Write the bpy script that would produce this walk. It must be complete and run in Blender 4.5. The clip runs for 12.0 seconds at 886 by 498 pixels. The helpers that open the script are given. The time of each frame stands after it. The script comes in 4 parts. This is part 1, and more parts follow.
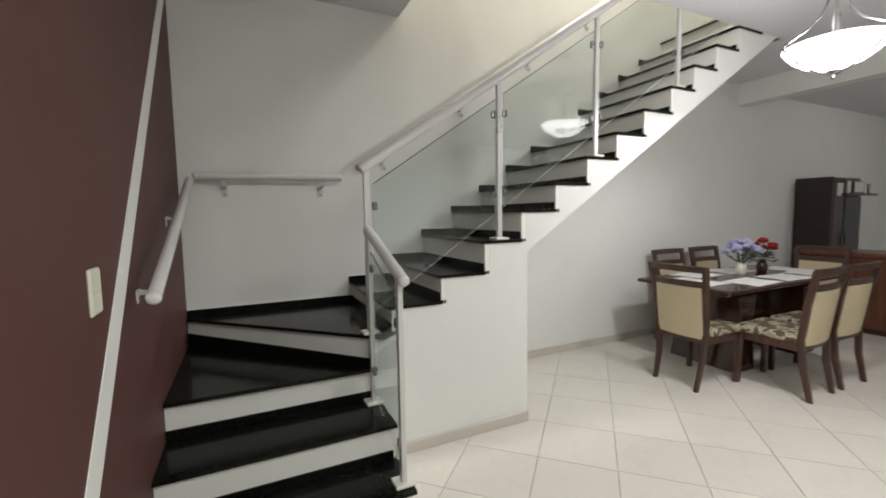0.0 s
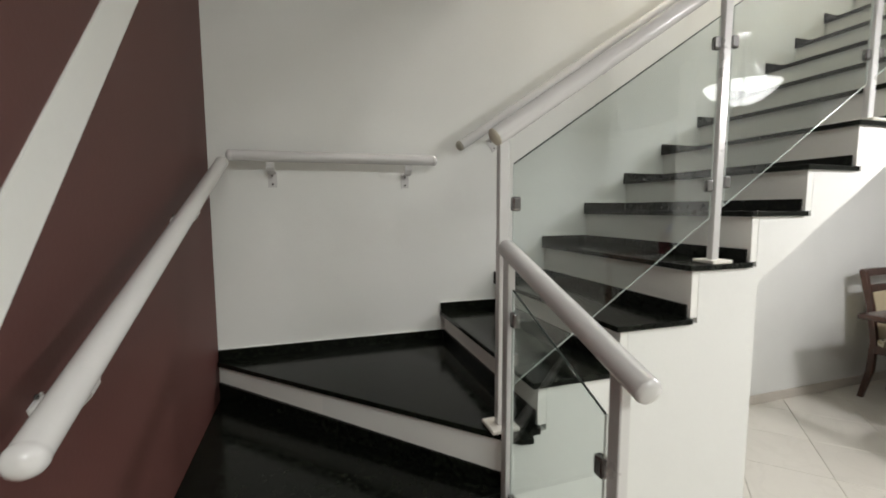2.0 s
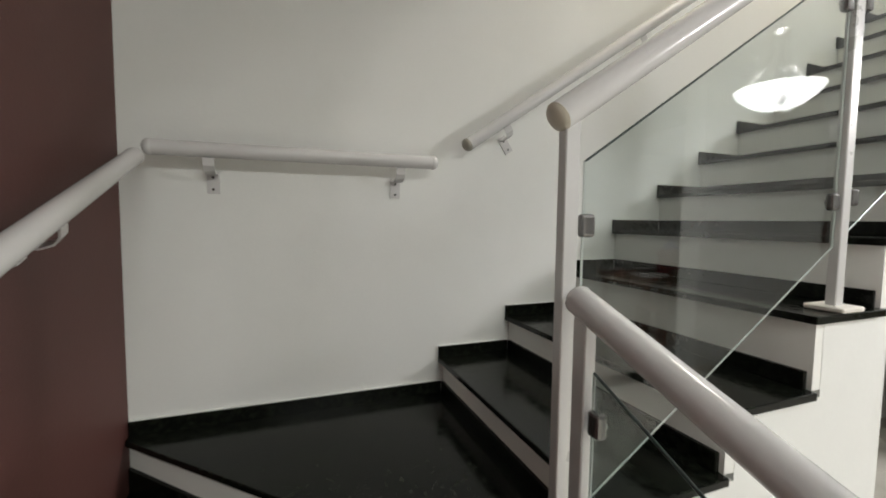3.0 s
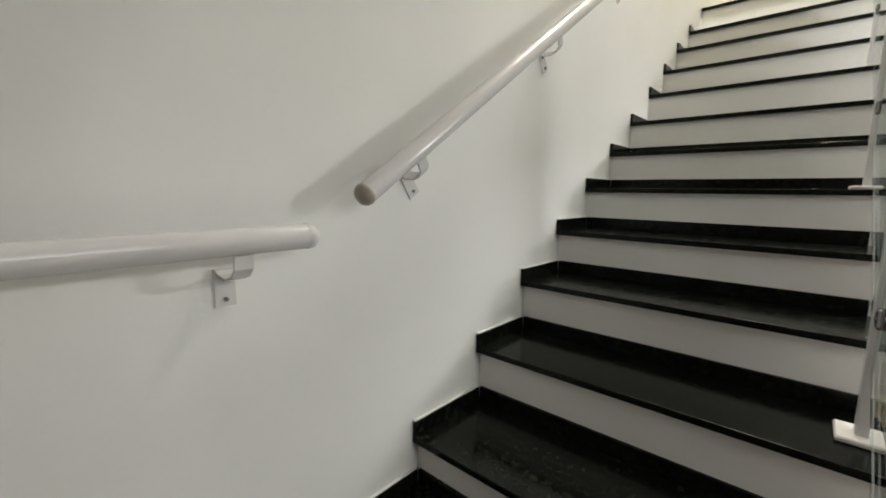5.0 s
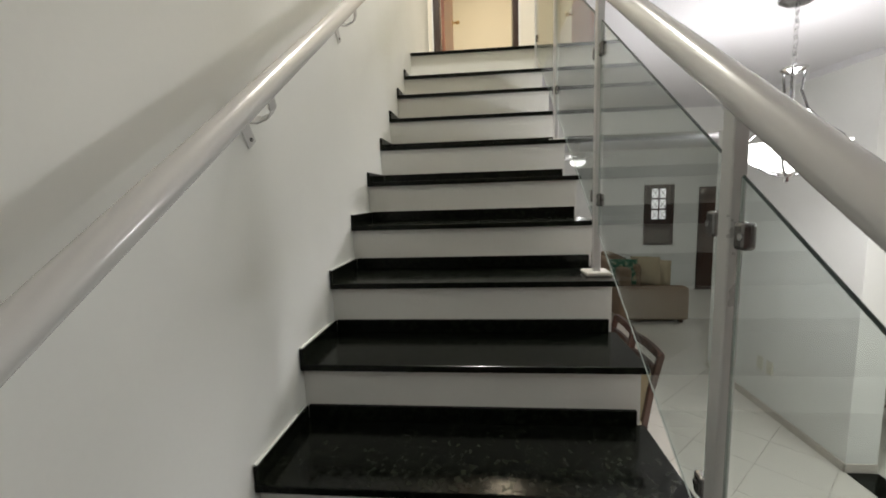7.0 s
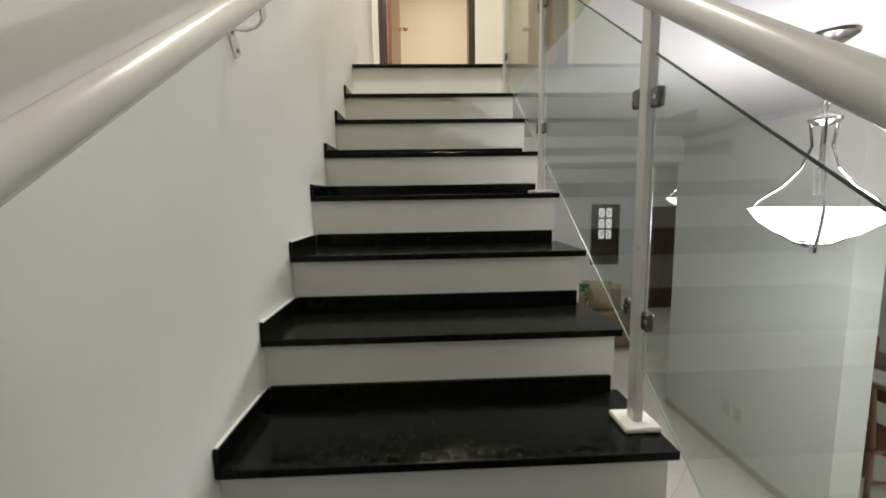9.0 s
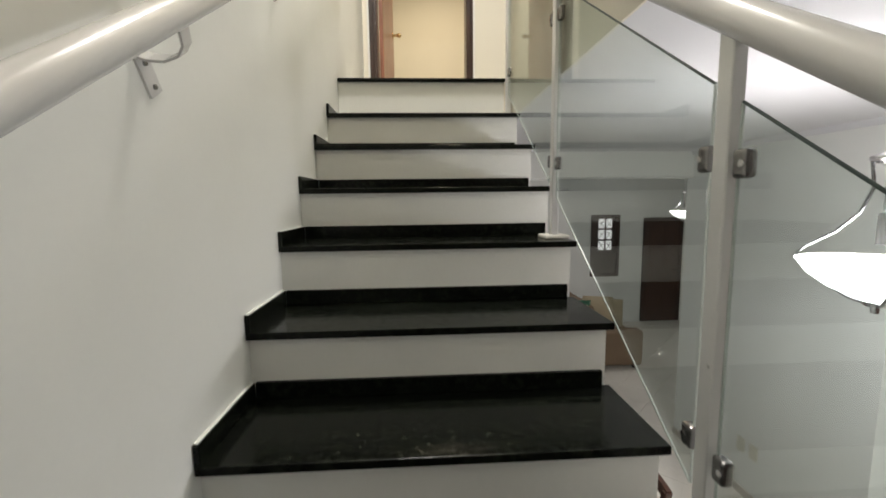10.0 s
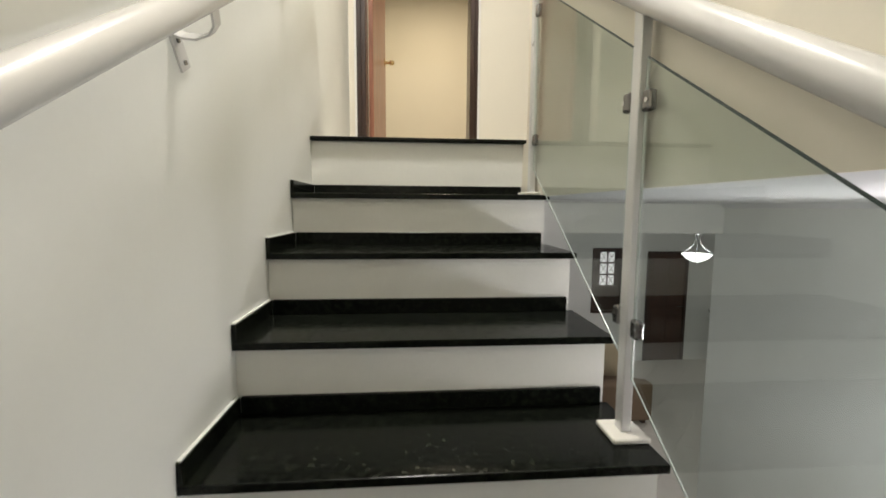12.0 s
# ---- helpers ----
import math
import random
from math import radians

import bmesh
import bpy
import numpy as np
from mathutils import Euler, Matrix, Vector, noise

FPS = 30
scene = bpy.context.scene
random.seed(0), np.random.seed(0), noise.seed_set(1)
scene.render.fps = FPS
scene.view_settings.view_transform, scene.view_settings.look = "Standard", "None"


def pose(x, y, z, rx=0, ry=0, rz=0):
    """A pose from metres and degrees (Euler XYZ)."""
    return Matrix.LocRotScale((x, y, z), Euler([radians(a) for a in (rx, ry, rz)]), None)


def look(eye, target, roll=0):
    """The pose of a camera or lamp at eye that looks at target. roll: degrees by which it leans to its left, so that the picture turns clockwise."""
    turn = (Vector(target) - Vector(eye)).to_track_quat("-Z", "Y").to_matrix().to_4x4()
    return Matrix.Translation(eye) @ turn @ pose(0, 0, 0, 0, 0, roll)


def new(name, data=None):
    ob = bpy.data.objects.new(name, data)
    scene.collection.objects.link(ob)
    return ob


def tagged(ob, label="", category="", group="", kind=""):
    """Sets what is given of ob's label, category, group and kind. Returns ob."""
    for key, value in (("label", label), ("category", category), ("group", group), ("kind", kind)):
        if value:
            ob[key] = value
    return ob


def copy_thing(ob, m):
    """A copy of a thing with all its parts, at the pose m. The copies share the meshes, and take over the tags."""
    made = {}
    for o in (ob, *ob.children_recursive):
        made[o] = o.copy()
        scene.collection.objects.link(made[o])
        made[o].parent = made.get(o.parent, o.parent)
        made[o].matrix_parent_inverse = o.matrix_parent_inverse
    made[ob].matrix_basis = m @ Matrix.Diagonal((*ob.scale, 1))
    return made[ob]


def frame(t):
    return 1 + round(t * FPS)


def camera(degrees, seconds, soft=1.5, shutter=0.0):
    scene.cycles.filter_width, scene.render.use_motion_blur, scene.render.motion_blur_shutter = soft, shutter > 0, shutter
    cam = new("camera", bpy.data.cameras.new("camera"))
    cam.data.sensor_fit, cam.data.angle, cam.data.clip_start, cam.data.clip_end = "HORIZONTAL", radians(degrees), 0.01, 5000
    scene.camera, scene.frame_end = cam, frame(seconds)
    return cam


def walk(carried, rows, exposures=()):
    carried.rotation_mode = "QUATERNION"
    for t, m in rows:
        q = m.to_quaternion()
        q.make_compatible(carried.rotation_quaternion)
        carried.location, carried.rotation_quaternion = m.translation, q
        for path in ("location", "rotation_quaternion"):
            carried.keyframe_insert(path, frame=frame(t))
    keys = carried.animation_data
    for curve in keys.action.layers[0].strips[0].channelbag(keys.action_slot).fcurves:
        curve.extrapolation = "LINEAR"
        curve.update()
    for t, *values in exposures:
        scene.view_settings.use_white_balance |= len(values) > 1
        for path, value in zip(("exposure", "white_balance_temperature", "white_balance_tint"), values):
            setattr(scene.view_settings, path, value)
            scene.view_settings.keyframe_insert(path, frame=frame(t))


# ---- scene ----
cam = camera(93.7, 12.0, 1.7, 0.3)
PATH = [
    (0, (0.362, -3.009, 1.392), (1.214, -1.207, 1.224), -0.90),
    (0.5, (0.380, -2.756, 1.390), (1.071, -0.891, 1.173), -1.20),
    (1, (0.435, -2.471, 1.409), (0.984, -0.556, 1.223), -0.40),
    (1.5, (0.431, -2.233, 1.419), (0.998, -0.326, 1.220), -0.10),
    (2, (0.405, -1.985, 1.423), (1.007, -0.087, 1.233), -0.20),
    (2.5, (0.444, -1.718, 1.420), (1.049, 0.180, 1.243), -0.30),
    (2.7, (0.458, -1.630, 1.429), (1.093, 0.261, 1.273), -0.00),
    (4.3, (0.474, -0.979, 1.595), (1.653, 0.625, 1.395), 1.14),
    (4.5, (0.506, -0.891, 1.653), (1.780, 0.631, 1.403), 1.20),
    (5, (0.558, -0.779, 1.735), (2.036, 0.538, 1.458), 0.70),
    (5.5, (0.626, -0.675, 1.766), (2.297, 0.388, 1.491), -1.00),
    (6, (0.717, -0.606, 1.892), (2.561, 0.118, 1.618), -1.60),
    (6.5, (0.888, -0.550, 1.918), (2.822, -0.116, 1.649), -2.10),
    (7, (1.058, -0.518, 2.038), (3.032, -0.322, 1.782), -1.80),
    (7.2, (1.072, -0.520, 2.063), (3.049, -0.366, 1.799), -1.80),
    (8.8, (1.556, -0.395, 2.252), (3.538, -0.514, 2.011), -0.70),
    (9, (1.612, -0.423, 2.279), (3.596, -0.507, 2.035), -0.90),
    (9.5, (1.729, -0.453, 2.385), (3.713, -0.522, 2.140), -0.90),
    (10, (1.888, -0.438, 2.429), (3.872, -0.545, 2.192), -0.70),
    (10.5, (2.027, -0.431, 2.562), (4.005, -0.567, 2.301), -0.30),
    (11, (2.169, -0.439, 2.617), (4.149, -0.557, 2.356), 0.20),
    (11.5, (2.304, -0.445, 2.742), (4.286, -0.572, 2.511), 0.50),
    (12, (2.444, -0.422, 2.797), (4.428, -0.579, 2.597), 0.40),
]
walk(cam, [(t, look(e, g, r)) for t, e, g, r in PATH],
     [(0.0, -0.10), (0.5, 0.05), (1.0, 0.15), (2.0, 0.22), (5.0, 0.31), (6.5, -0.09), (9.5, -0.22), (12.0, -0.21)])

# ---- levels and plan (metres) ----
FL = 0.072           # ground floor
CEIL = 2.84          # underside of the upper slab
UP = 3.093           # upper floor
UPC = 5.55           # upper ceiling
WID = 0.925          # width of the flight
NOSE = {5: 1.018, 6: 1.312}
NOSE.update({k: 1.597 + 0.262 * (k - 7) for k in range(7, 18)})
NOSE[13] += 0.012
NOSE[15] -= 0.008
NOSE[17] += 0.045
TOP = {1: 0.247, 2: 0.422, 3: 0.596, 4: 0.770, 5: 0.908, 6: 1.053, 7: 1.234, 8: 1.413, 9: 1.582, 10: 1.755,
       11: 1.929, 12: 2.106, 13: 2.292, 14: 2.474, 15: 2.660, 16: 2.845, 17: UP}
FRONT = {1: -1.475, 2: -1.235, 3: -0.935}
SLAB = 0.019         # thickness of the granite
STAND = 0.044        # granite upstand behind each tread

# ---- light ----
world = bpy.data.worlds.new("world")
scene.world = world
world.use_nodes = True
world.node_tree.nodes["Background"].inputs[0].default_value = (0.02, 0.022, 0.03, 1)
world.node_tree.nodes["Background"].inputs[1].default_value = 0.3


def lamp(name, kind, place, power, colour, size=0.1, target=None, size_y=None):
    data = bpy.data.lights.new(name, kind)
    data.energy, data.color = power, colour
    if kind == "AREA":
        data.size = size
        if size_y:
            data.shape, data.size_y = "RECTANGLE", size_y
    else:
        data.shadow_soft_size = size
    ob = new(name, data)
    ob.matrix_world = look(place, target) if target else pose(*place)
    return ob


for turn in (20, 140, 260):
    a = math.radians(turn)
    place = (3.11 + 0.07 * math.cos(a), -1.89 + 0.07 * math.sin(a), 2.172)
    lamp("dining_pendant_light", "POINT", place, 6.8, (1.0, 0.968, 0.982), 0.045)
    bulb = lamp("dining_pendant_bulb", "SPOT", place, 13.5, (1.0, 0.968, 0.982), 0.045, (place[0], place[1], 0))
    bulb.data.spot_size, bulb.data.spot_blend = math.radians(176), 0.35
lamp("living_pendant_light", "POINT", (7.39, -4.03, 2.185), 8, (1.0, 0.97, 0.94), 0.05)
lamp("fan_light", "POINT", (7.5, -1.93, 2.42), 14, (1.0, 0.98, 0.96), 0.05)
lamp("upper_hall_light", "AREA", (3.62, -0.47, UPC - 0.06), 66, (1.0, 0.955, 0.885), 0.24, None, 0.34)
lamp("bedroom_light", "AREA", (7.0, -0.8, UPC - 0.06), 26, (1.0, 0.84, 0.6), 0.4, (7.0, -0.8, 0))
# unseen broad fill, added in place of light bounced through the front room
lamp("front_room_fill", "AREA", (1.1, -4.1, CEIL - 0.05), 72, (0.98, 1.0, 0.945), 1.6, (1.1, -4.1, 0))


# ---- materials ----
def mat(name, colour, rough=0.5, metal=0.0, scale=6.0, vary=0.06, fine=120.0, grain=0.03, bump=0.05, spread=0.0, coat=0.0, sheen=0.16):
    """Two scales of noise on colour, roughness and relief; spread: difference between pieces."""
    m = bpy.data.materials.new(name)
    m.use_nodes = True
    n, k = m.node_tree.nodes, m.node_tree.links
    b = n["Principled BSDF"]
    geo = n.new("ShaderNodeTexCoord")
    big, small = n.new("ShaderNodeTexNoise"), n.new("ShaderNodeTexNoise")
    big.inputs["Scale"].default_value, small.inputs["Scale"].default_value = scale, fine
    big.inputs["Detail"].default_value, small.inputs["Detail"].default_value = 4, 3
    for t in (big, small):
        k.new(geo.outputs["Object"], t.inputs["Vector"])
    hsv = n.new("ShaderNodeHueSaturation")
    hsv.inputs["Color"].default_value = (*colour, 1)
    a = n.new("ShaderNodeMath"); a.operation = "MULTIPLY_ADD"
    a.inputs[1].default_value, a.inputs[2].default_value = vary * 2, 1 - vary - grain
    k.new(big.outputs["Fac"], a.inputs[0])
    c = n.new("ShaderNodeMath"); c.operation = "MULTIPLY_ADD"
    c.inputs[1].default_value = grain * 2
    k.new(small.outputs["Fac"], c.inputs[0]); k.new(a.outputs[0], c.inputs[2])
    last = c
    if spread:
        info = n.new("ShaderNodeObjectInfo")
        d = n.new("ShaderNodeMath"); d.operation = "MULTIPLY_ADD"
        d.inputs[1].default_value = spread
        k.new(info.outputs["Random"], d.inputs[0]); k.new(c.outputs[0], d.inputs[2])
        last = d
    k.new(last.outputs[0], hsv.inputs["Value"])
    k.new(hsv.outputs["Color"], b.inputs["Base Color"])
    r = n.new("ShaderNodeMath"); r.operation = "MULTIPLY_ADD"
    r.inputs[1].default_value, r.inputs[2].default_value = sheen, rough - sheen / 2
    k.new(big.outputs["Fac"], r.inputs[0]); k.new(r.outputs[0], b.inputs["Roughness"])
    b.inputs["Metallic"].default_value = metal
    b.inputs["Coat Weight"].default_value = coat
    if bump:
        u = n.new("ShaderNodeBump")
        u.inputs["Strength"].default_value, u.inputs["Distance"].default_value = bump, 0.004
        k.new(small.outputs["Fac"], u.inputs["Height"]); k.new(u.outputs["Normal"], b.inputs["Normal"])
    return m


def granite(name):
    m = mat(name, (0.012, 0.0135, 0.0125), 0.11, 0, 3, 0.1, 60, 0.1, 0.0, sheen=0.06)
    m.node_tree.nodes["Principled BSDF"].inputs["Specular IOR Level"].default_value = 0.14
    n, k = m.node_tree.nodes, m.node_tree.links
    b = n["Principled BSDF"]
    geo = n.new("ShaderNodeTexCoord")
    v = n.new("ShaderNodeTexVoronoi"); v.inputs["Scale"].default_value = 120
    w = n.new("ShaderNodeTexNoise"); w.inputs["Scale"].default_value = 14
    ramp = n.new("ShaderNodeValToRGB")
    ramp.color_ramp.elements[0].position, ramp.color_ramp.elements[0].color = 0.0, (0.029, 0.031, 0.020, 1)
    ramp.color_ramp.elements[1].position, ramp.color_ramp.elements[1].color = 0.30, (0.006, 0.007, 0.006, 1)
    mix = n.new("ShaderNodeMix"); mix.data_type = "RGBA"
    k.new(geo.outputs["Object"], v.inputs["Vector"]); k.new(geo.outputs["Object"], w.inputs["Vector"])
    k.new(v.outputs["Distance"], ramp.inputs["Fac"])
    gate = n.new("ShaderNodeMapRange"); gate.inputs[1].default_value, gate.inputs[2].default_value = 0.47, 0.68
    k.new(w.outputs["Fac"], gate.inputs[0]); k.new(gate.outputs[0], mix.inputs[0])
    cloud = n.new("ShaderNodeTexNoise"); cloud.inputs["Scale"].default_value, cloud.inputs["Detail"].default_value = 55, 4
    k.new(geo.outputs["Object"], cloud.inputs["Vector"])
    olive = n.new("ShaderNodeValToRGB")
    olive.color_ramp.elements[0].position, olive.color_ramp.elements[0].color = 0.44, (0.0042, 0.0050, 0.0039, 1)
    olive.color_ramp.elements[1].position, olive.color_ramp.elements[1].color = 0.80, (0.018, 0.022, 0.0145, 1)
    polish = n.new("ShaderNodeMapRange")
    polish.inputs[1].default_value, polish.inputs[2].default_value = 0.35, 0.7
    polish.inputs[3].default_value, polish.inputs[4].default_value = 0.09, 0.25
    k.new(cloud.outputs["Fac"], polish.inputs[0]); k.new(polish.outputs[0], b.inputs["Roughness"])
    k.new(cloud.outputs["Fac"], olive.inputs["Fac"]); k.new(olive.outputs["Color"], mix.inputs[6])
    k.new(ramp.outputs["Color"], mix.inputs[7]); k.new(mix.outputs[2], b.inputs["Base Color"])
    return m


def plaster(m):
    """Broad hand-trowelled unevenness under the paint."""
    n, k = m.node_tree.nodes, m.node_tree.links
    b = n["Principled BSDF"]
    geo, size, wave = n.new("ShaderNodeTexCoord"), n.new("ShaderNodeMapping"), n.new("ShaderNodeTexNoise")
    size.inputs["Scale"].default_value = (3.2, 3.2, 1.3)
    wave.inputs["Scale"].default_value, wave.inputs["Detail"].default_value = 1.0, 1.0
    relief = n.new("ShaderNodeBump")
    relief.inputs["Strength"].default_value, relief.inputs["Distance"].default_value = 0.3, 0.03
    k.new(geo.outputs["Object"], size.inputs["Vector"]); k.new(size.outputs[0], wave.inputs["Vector"])
    # faint grey smears, strewn at random over the paint
    smear, fade, mix = n.new("ShaderNodeTexNoise"), n.new("ShaderNodeMapRange"), n.new("ShaderNodeMix")
    smear.inputs["Scale"].default_value, smear.inputs["Detail"].default_value, smear.inputs["Roughness"].default_value = 1.9, 5, 0.6
    fade.inputs[1].default_value, fade.inputs[2].default_value, fade.inputs[3].default_value, fade.inputs[4].default_value = 0.50, 0.80, 0.0, 0.10
    mix.data_type, mix.blend_type = "RGBA", "MULTIPLY"
    mix.inputs[7].default_value = (0.45, 0.44, 0.42, 1)
    k.new(geo.outputs["Object"], smear.inputs["Vector"]); k.new(smear.outputs["Fac"], fade.inputs[0]); k.new(fade.outputs[0], mix.inputs[0])
    k.new(b.inputs["Base Color"].links[0].from_socket, mix.inputs[6]); k.new(mix.outputs[2], b.inputs["Base Color"])
    k.new(wave.outputs["Fac"], relief.inputs["Height"])
    for link in list(b.inputs["Normal"].links):
        fine = link.from_node
        k.new(relief.outputs[0], fine.inputs["Normal"])
        return
    k.new(relief.outputs[0], b.inputs["Normal"])


def glass(name, tint):
    m = bpy.data.materials.new(name)
    m.use_nodes = True
    n, k = m.node_tree.nodes, m.node_tree.links
    n.clear()
    out, mix = n.new("ShaderNodeOutputMaterial"), n.new("ShaderNodeMixShader")
    clear, gloss, fres = n.new("ShaderNodeBsdfTransparent"), n.new("ShaderNodeBsdfGlossy"), n.new("ShaderNodeLayerWeight")
    clear.inputs[0].default_value = (*tint, 1)
    gloss.inputs["Roughness"].default_value = 0.01
    fres.inputs["Blend"].default_value = 0.5
    power, base = n.new("ShaderNodeMath"), n.new("ShaderNodeMath")
    power.operation, base.operation = "POWER", "MULTIPLY_ADD"
    power.inputs[1].default_value, base.inputs[1].default_value, base.inputs[2].default_value = 5, 0.9, 0.065
    k.new(fres.outputs["Facing"], power.inputs[0]); k.new(power.outputs[0], base.inputs[0])
    k.new(base.outputs[0], mix.inputs[0]); k.new(clear.outputs[0], mix.inputs[1]); k.new(gloss.outputs[0], mix.inputs[2])
    k.new(mix.outputs[0], out.inputs[0])
    return m


def glow(name, colour, strength):
    m = bpy.data.materials.new(name)
    m.use_nodes = True
    b = m.node_tree.nodes["Principled BSDF"]
    b.inputs["Base Color"].default_value = (0.85, 0.85, 0.83, 1)
    b.inputs["Emission Color"].default_value = (*colour, 1)
    b.inputs["Emission Strength"].default_value = strength
    b.inputs["Roughness"].default_value = 0.25
    return m


def floral(name, ground, flower):
    m = mat(name, ground, 0.85, 0, 9, 0.08, 300, 0.08, 0.2)
    n, k = m.node_tree.nodes, m.node_tree.links
    geo, v = n.new("ShaderNodeTexCoord"), n.new("ShaderNodeTexNoise")
    v.inputs["Scale"].default_value, v.inputs["Detail"].default_value = 16, 2
    k.new(geo.outputs["Object"], v.inputs["Vector"])
    ramp = n.new("ShaderNodeValToRGB"); ramp.color_ramp.interpolation = "CONSTANT"
    ramp.color_ramp.elements[0].color = (*ground, 1)
    ramp.color_ramp.elements[1].position, ramp.color_ramp.elements[1].color = 0.5, (*flower, 1)
    e = ramp.color_ramp.elements.new(0.6); e.color = (0.3, 0.26, 0.15, 1)
    k.new(v.outputs["Fac"], ramp.inputs["Fac"]); k.new(ramp.outputs["Color"], n["Principled BSDF"].inputs["Base Color"])
    return m


def wood(name, colour, rough=0.35):
    m = mat(name, colour, rough, 0, 5, 0.15, 80, 0.08, 0.05, coat=0.2)
    n, k = m.node_tree.nodes, m.node_tree.links
    geo, mp, v = n.new("ShaderNodeTexCoord"), n.new("ShaderNodeMapping"), n.new("ShaderNodeTexNoise")
    mp.inputs["Scale"].default_value = (30, 30, 2.5)
    v.inputs["Scale"].default_value, v.inputs["Detail"].default_value, v.inputs["Distortion"].default_value = 1.2, 5, 0.8
    k.new(geo.outputs["Object"], mp.inputs["Vector"]); k.new(mp.outputs[0], v.inputs["Vector"])
    ramp = n.new("ShaderNodeValToRGB")
    ramp.color_ramp.elements[0].position, ramp.color_ramp.elements[0].color = 0.3, (*[c * 0.6 for c in colour], 1)
    ramp.color_ramp.elements[1].position, ramp.color_ramp.elements[1].color = 0.7, (*[c * 1.25 for c in colour], 1)
    k.new(v.outputs["Fac"], ramp.inputs["Fac"]); k.new(ramp.outputs["Color"], n["Principled BSDF"].inputs["Base Color"])
    return m


def porcelain(name):
    m = mat(name, (0.72, 0.69, 0.62), 0.24, 0, 2.5, 0.05, 40, 0.02, 0.0, 0.06)
    n, k = m.node_tree.nodes, m.node_tree.links
    geo, v = n.new("ShaderNodeTexCoord"), n.new("ShaderNodeTexNoise")
    info = n.new("ShaderNodeObjectInfo")
    add = n.new("ShaderNodeVectorMath"); add.operation = "ADD"
    mul = n.new("ShaderNodeMath"); mul.operation = "MULTIPLY"; mul.inputs[1].default_value = 37
    k.new(info.outputs["Random"], mul.inputs[0])
    k.new(geo.outputs["Object"], add.inputs[0]); k.new(mul.outputs[0], add.inputs[1])
    v.inputs["Scale"].default_value, v.inputs["Detail"].default_value, v.inputs["Distortion"].default_value = 2.2, 6, 1.6
    k.new(add.outputs[0], v.inputs["Vector"])
    ramp = n.new("ShaderNodeValToRGB")
    e = ramp.color_ramp.elements
    e[0].position, e[0].color = 0.47, (0.74, 0.71, 0.64, 1)
    e[1].position, e[1].color = 0.53, (0.74, 0.71, 0.64, 1)
    s = e.new(0.5); s.color = (0.715, 0.685, 0.615, 1)
    k.new(v.outputs["Fac"], ramp.inputs["Fac"])
    hsv = [x for x in n if x.bl_idname == "ShaderNodeHueSaturation"][0]
    k.new(ramp.outputs["Color"], hsv.inputs["Color"])
    return m


M_WALL = mat("white_wall_paint", (0.79, 0.80, 0.77), 0.6, 0, 1.3, 0.05, 90, 0.015, 0.06)
plaster(M_WALL)
M_CREAM = mat("cream_wall_paint", (0.77, 0.725, 0.62), 0.6, 0, 1.6, 0.035, 90, 0.015, 0.06)
M_BROWN = mat("brown_wall_paint", (0.092, 0.034, 0.029), 0.62, 0, 2.0, 0.06, 90, 0.03, 0.12)
M_CEIL = mat("ceiling_paint", (0.68, 0.68, 0.70), 0.7, 0, 1.5, 0.03, 90, 0.01, 0.05)
M_RISER = mat("riser_paint", (0.82, 0.825, 0.785), 0.55, 0, 4, 0.06, 80, 0.02, 0.06, 0.04)
M_GRANITE = granite("black_granite")
M_TILE = porcelain("cream_porcelain")
M_GROUT = mat("grout", (0.55, 0.52, 0.455), 0.85)
M_BASE = mat("stone_skirting", (0.58, 0.54, 0.48), 0.35, 0, 6, 0.06)
M_RAIL = mat("white_enamel", (0.64, 0.635, 0.625), 0.19, 0, 9, 0.02, 200, 0.01, 0.0, sheen=0.03)
M_POST = mat("satin_aluminium_paint", (0.66, 0.66, 0.65), 0.3, 0.25, 9, 0.04, 200, 0.02, 0.02)
M_CHROME = mat("chrome", (0.75, 0.75, 0.76), 0.16, 1.0, 12, 0.04, 200, 0.02, 0.0)
M_STEEL = mat("clamp_steel", (0.24, 0.235, 0.23), 0.24, 0.85, 12, 0.08, 200, 0.03, 0.02)
M_GLASS = glass("clear_glass", (0.895, 0.925, 0.915))
M_EDGE = mat("glass_edge", (0.03, 0.05, 0.045), 0.35, 0, 9, 0.05, 90, 0.02, 0)
M_CAP = mat("grey_plastic_cap", (0.31, 0.29, 0.245), 0.45, 0, 9, 0.05, 200, 0.02, 0.02)
M_IVORYCAP = mat("ivory_cap", (0.62, 0.58, 0.48), 0.4, 0, 9, 0.05, 200, 0.02, 0.02)
# pale colour paints in the bright glint along lower and upright glass edges
M_EDGE_GLINT = mat("glinting_glass_edge", (0.55, 0.60, 0.57), 0.2, 0, 9, 0.05, 90, 0.02, 0)
M_CHAIRWOOD = wood("dark_chair_wood", (0.062, 0.025, 0.015))
M_TABLEWOOD = wood("dark_table_wood", (0.055, 0.022, 0.014), 0.16)
M_REDWOOD = wood("red_brown_wood", (0.155, 0.062, 0.036), 0.35)
M_CABWOOD = wood("near_black_cabinet_wood", (0.022, 0.009, 0.007), 0.3)
M_FRAMEWOOD = wood("dark_door_frame_wood", (0.040, 0.018, 0.012), 0.35)
M_DOORWOOD = wood("mahogany_door_wood", (0.36, 0.15, 0.095), 0.35)
M_CREAMFAB = mat("cream_upholstery", (0.60, 0.51, 0.34), 0.85, 0, 8, 0.06, 400, 0.06, 0.25)
M_FLORAL = floral("floral_seat_fabric", (0.10, 0.075, 0.045), (0.43, 0.385, 0.29))
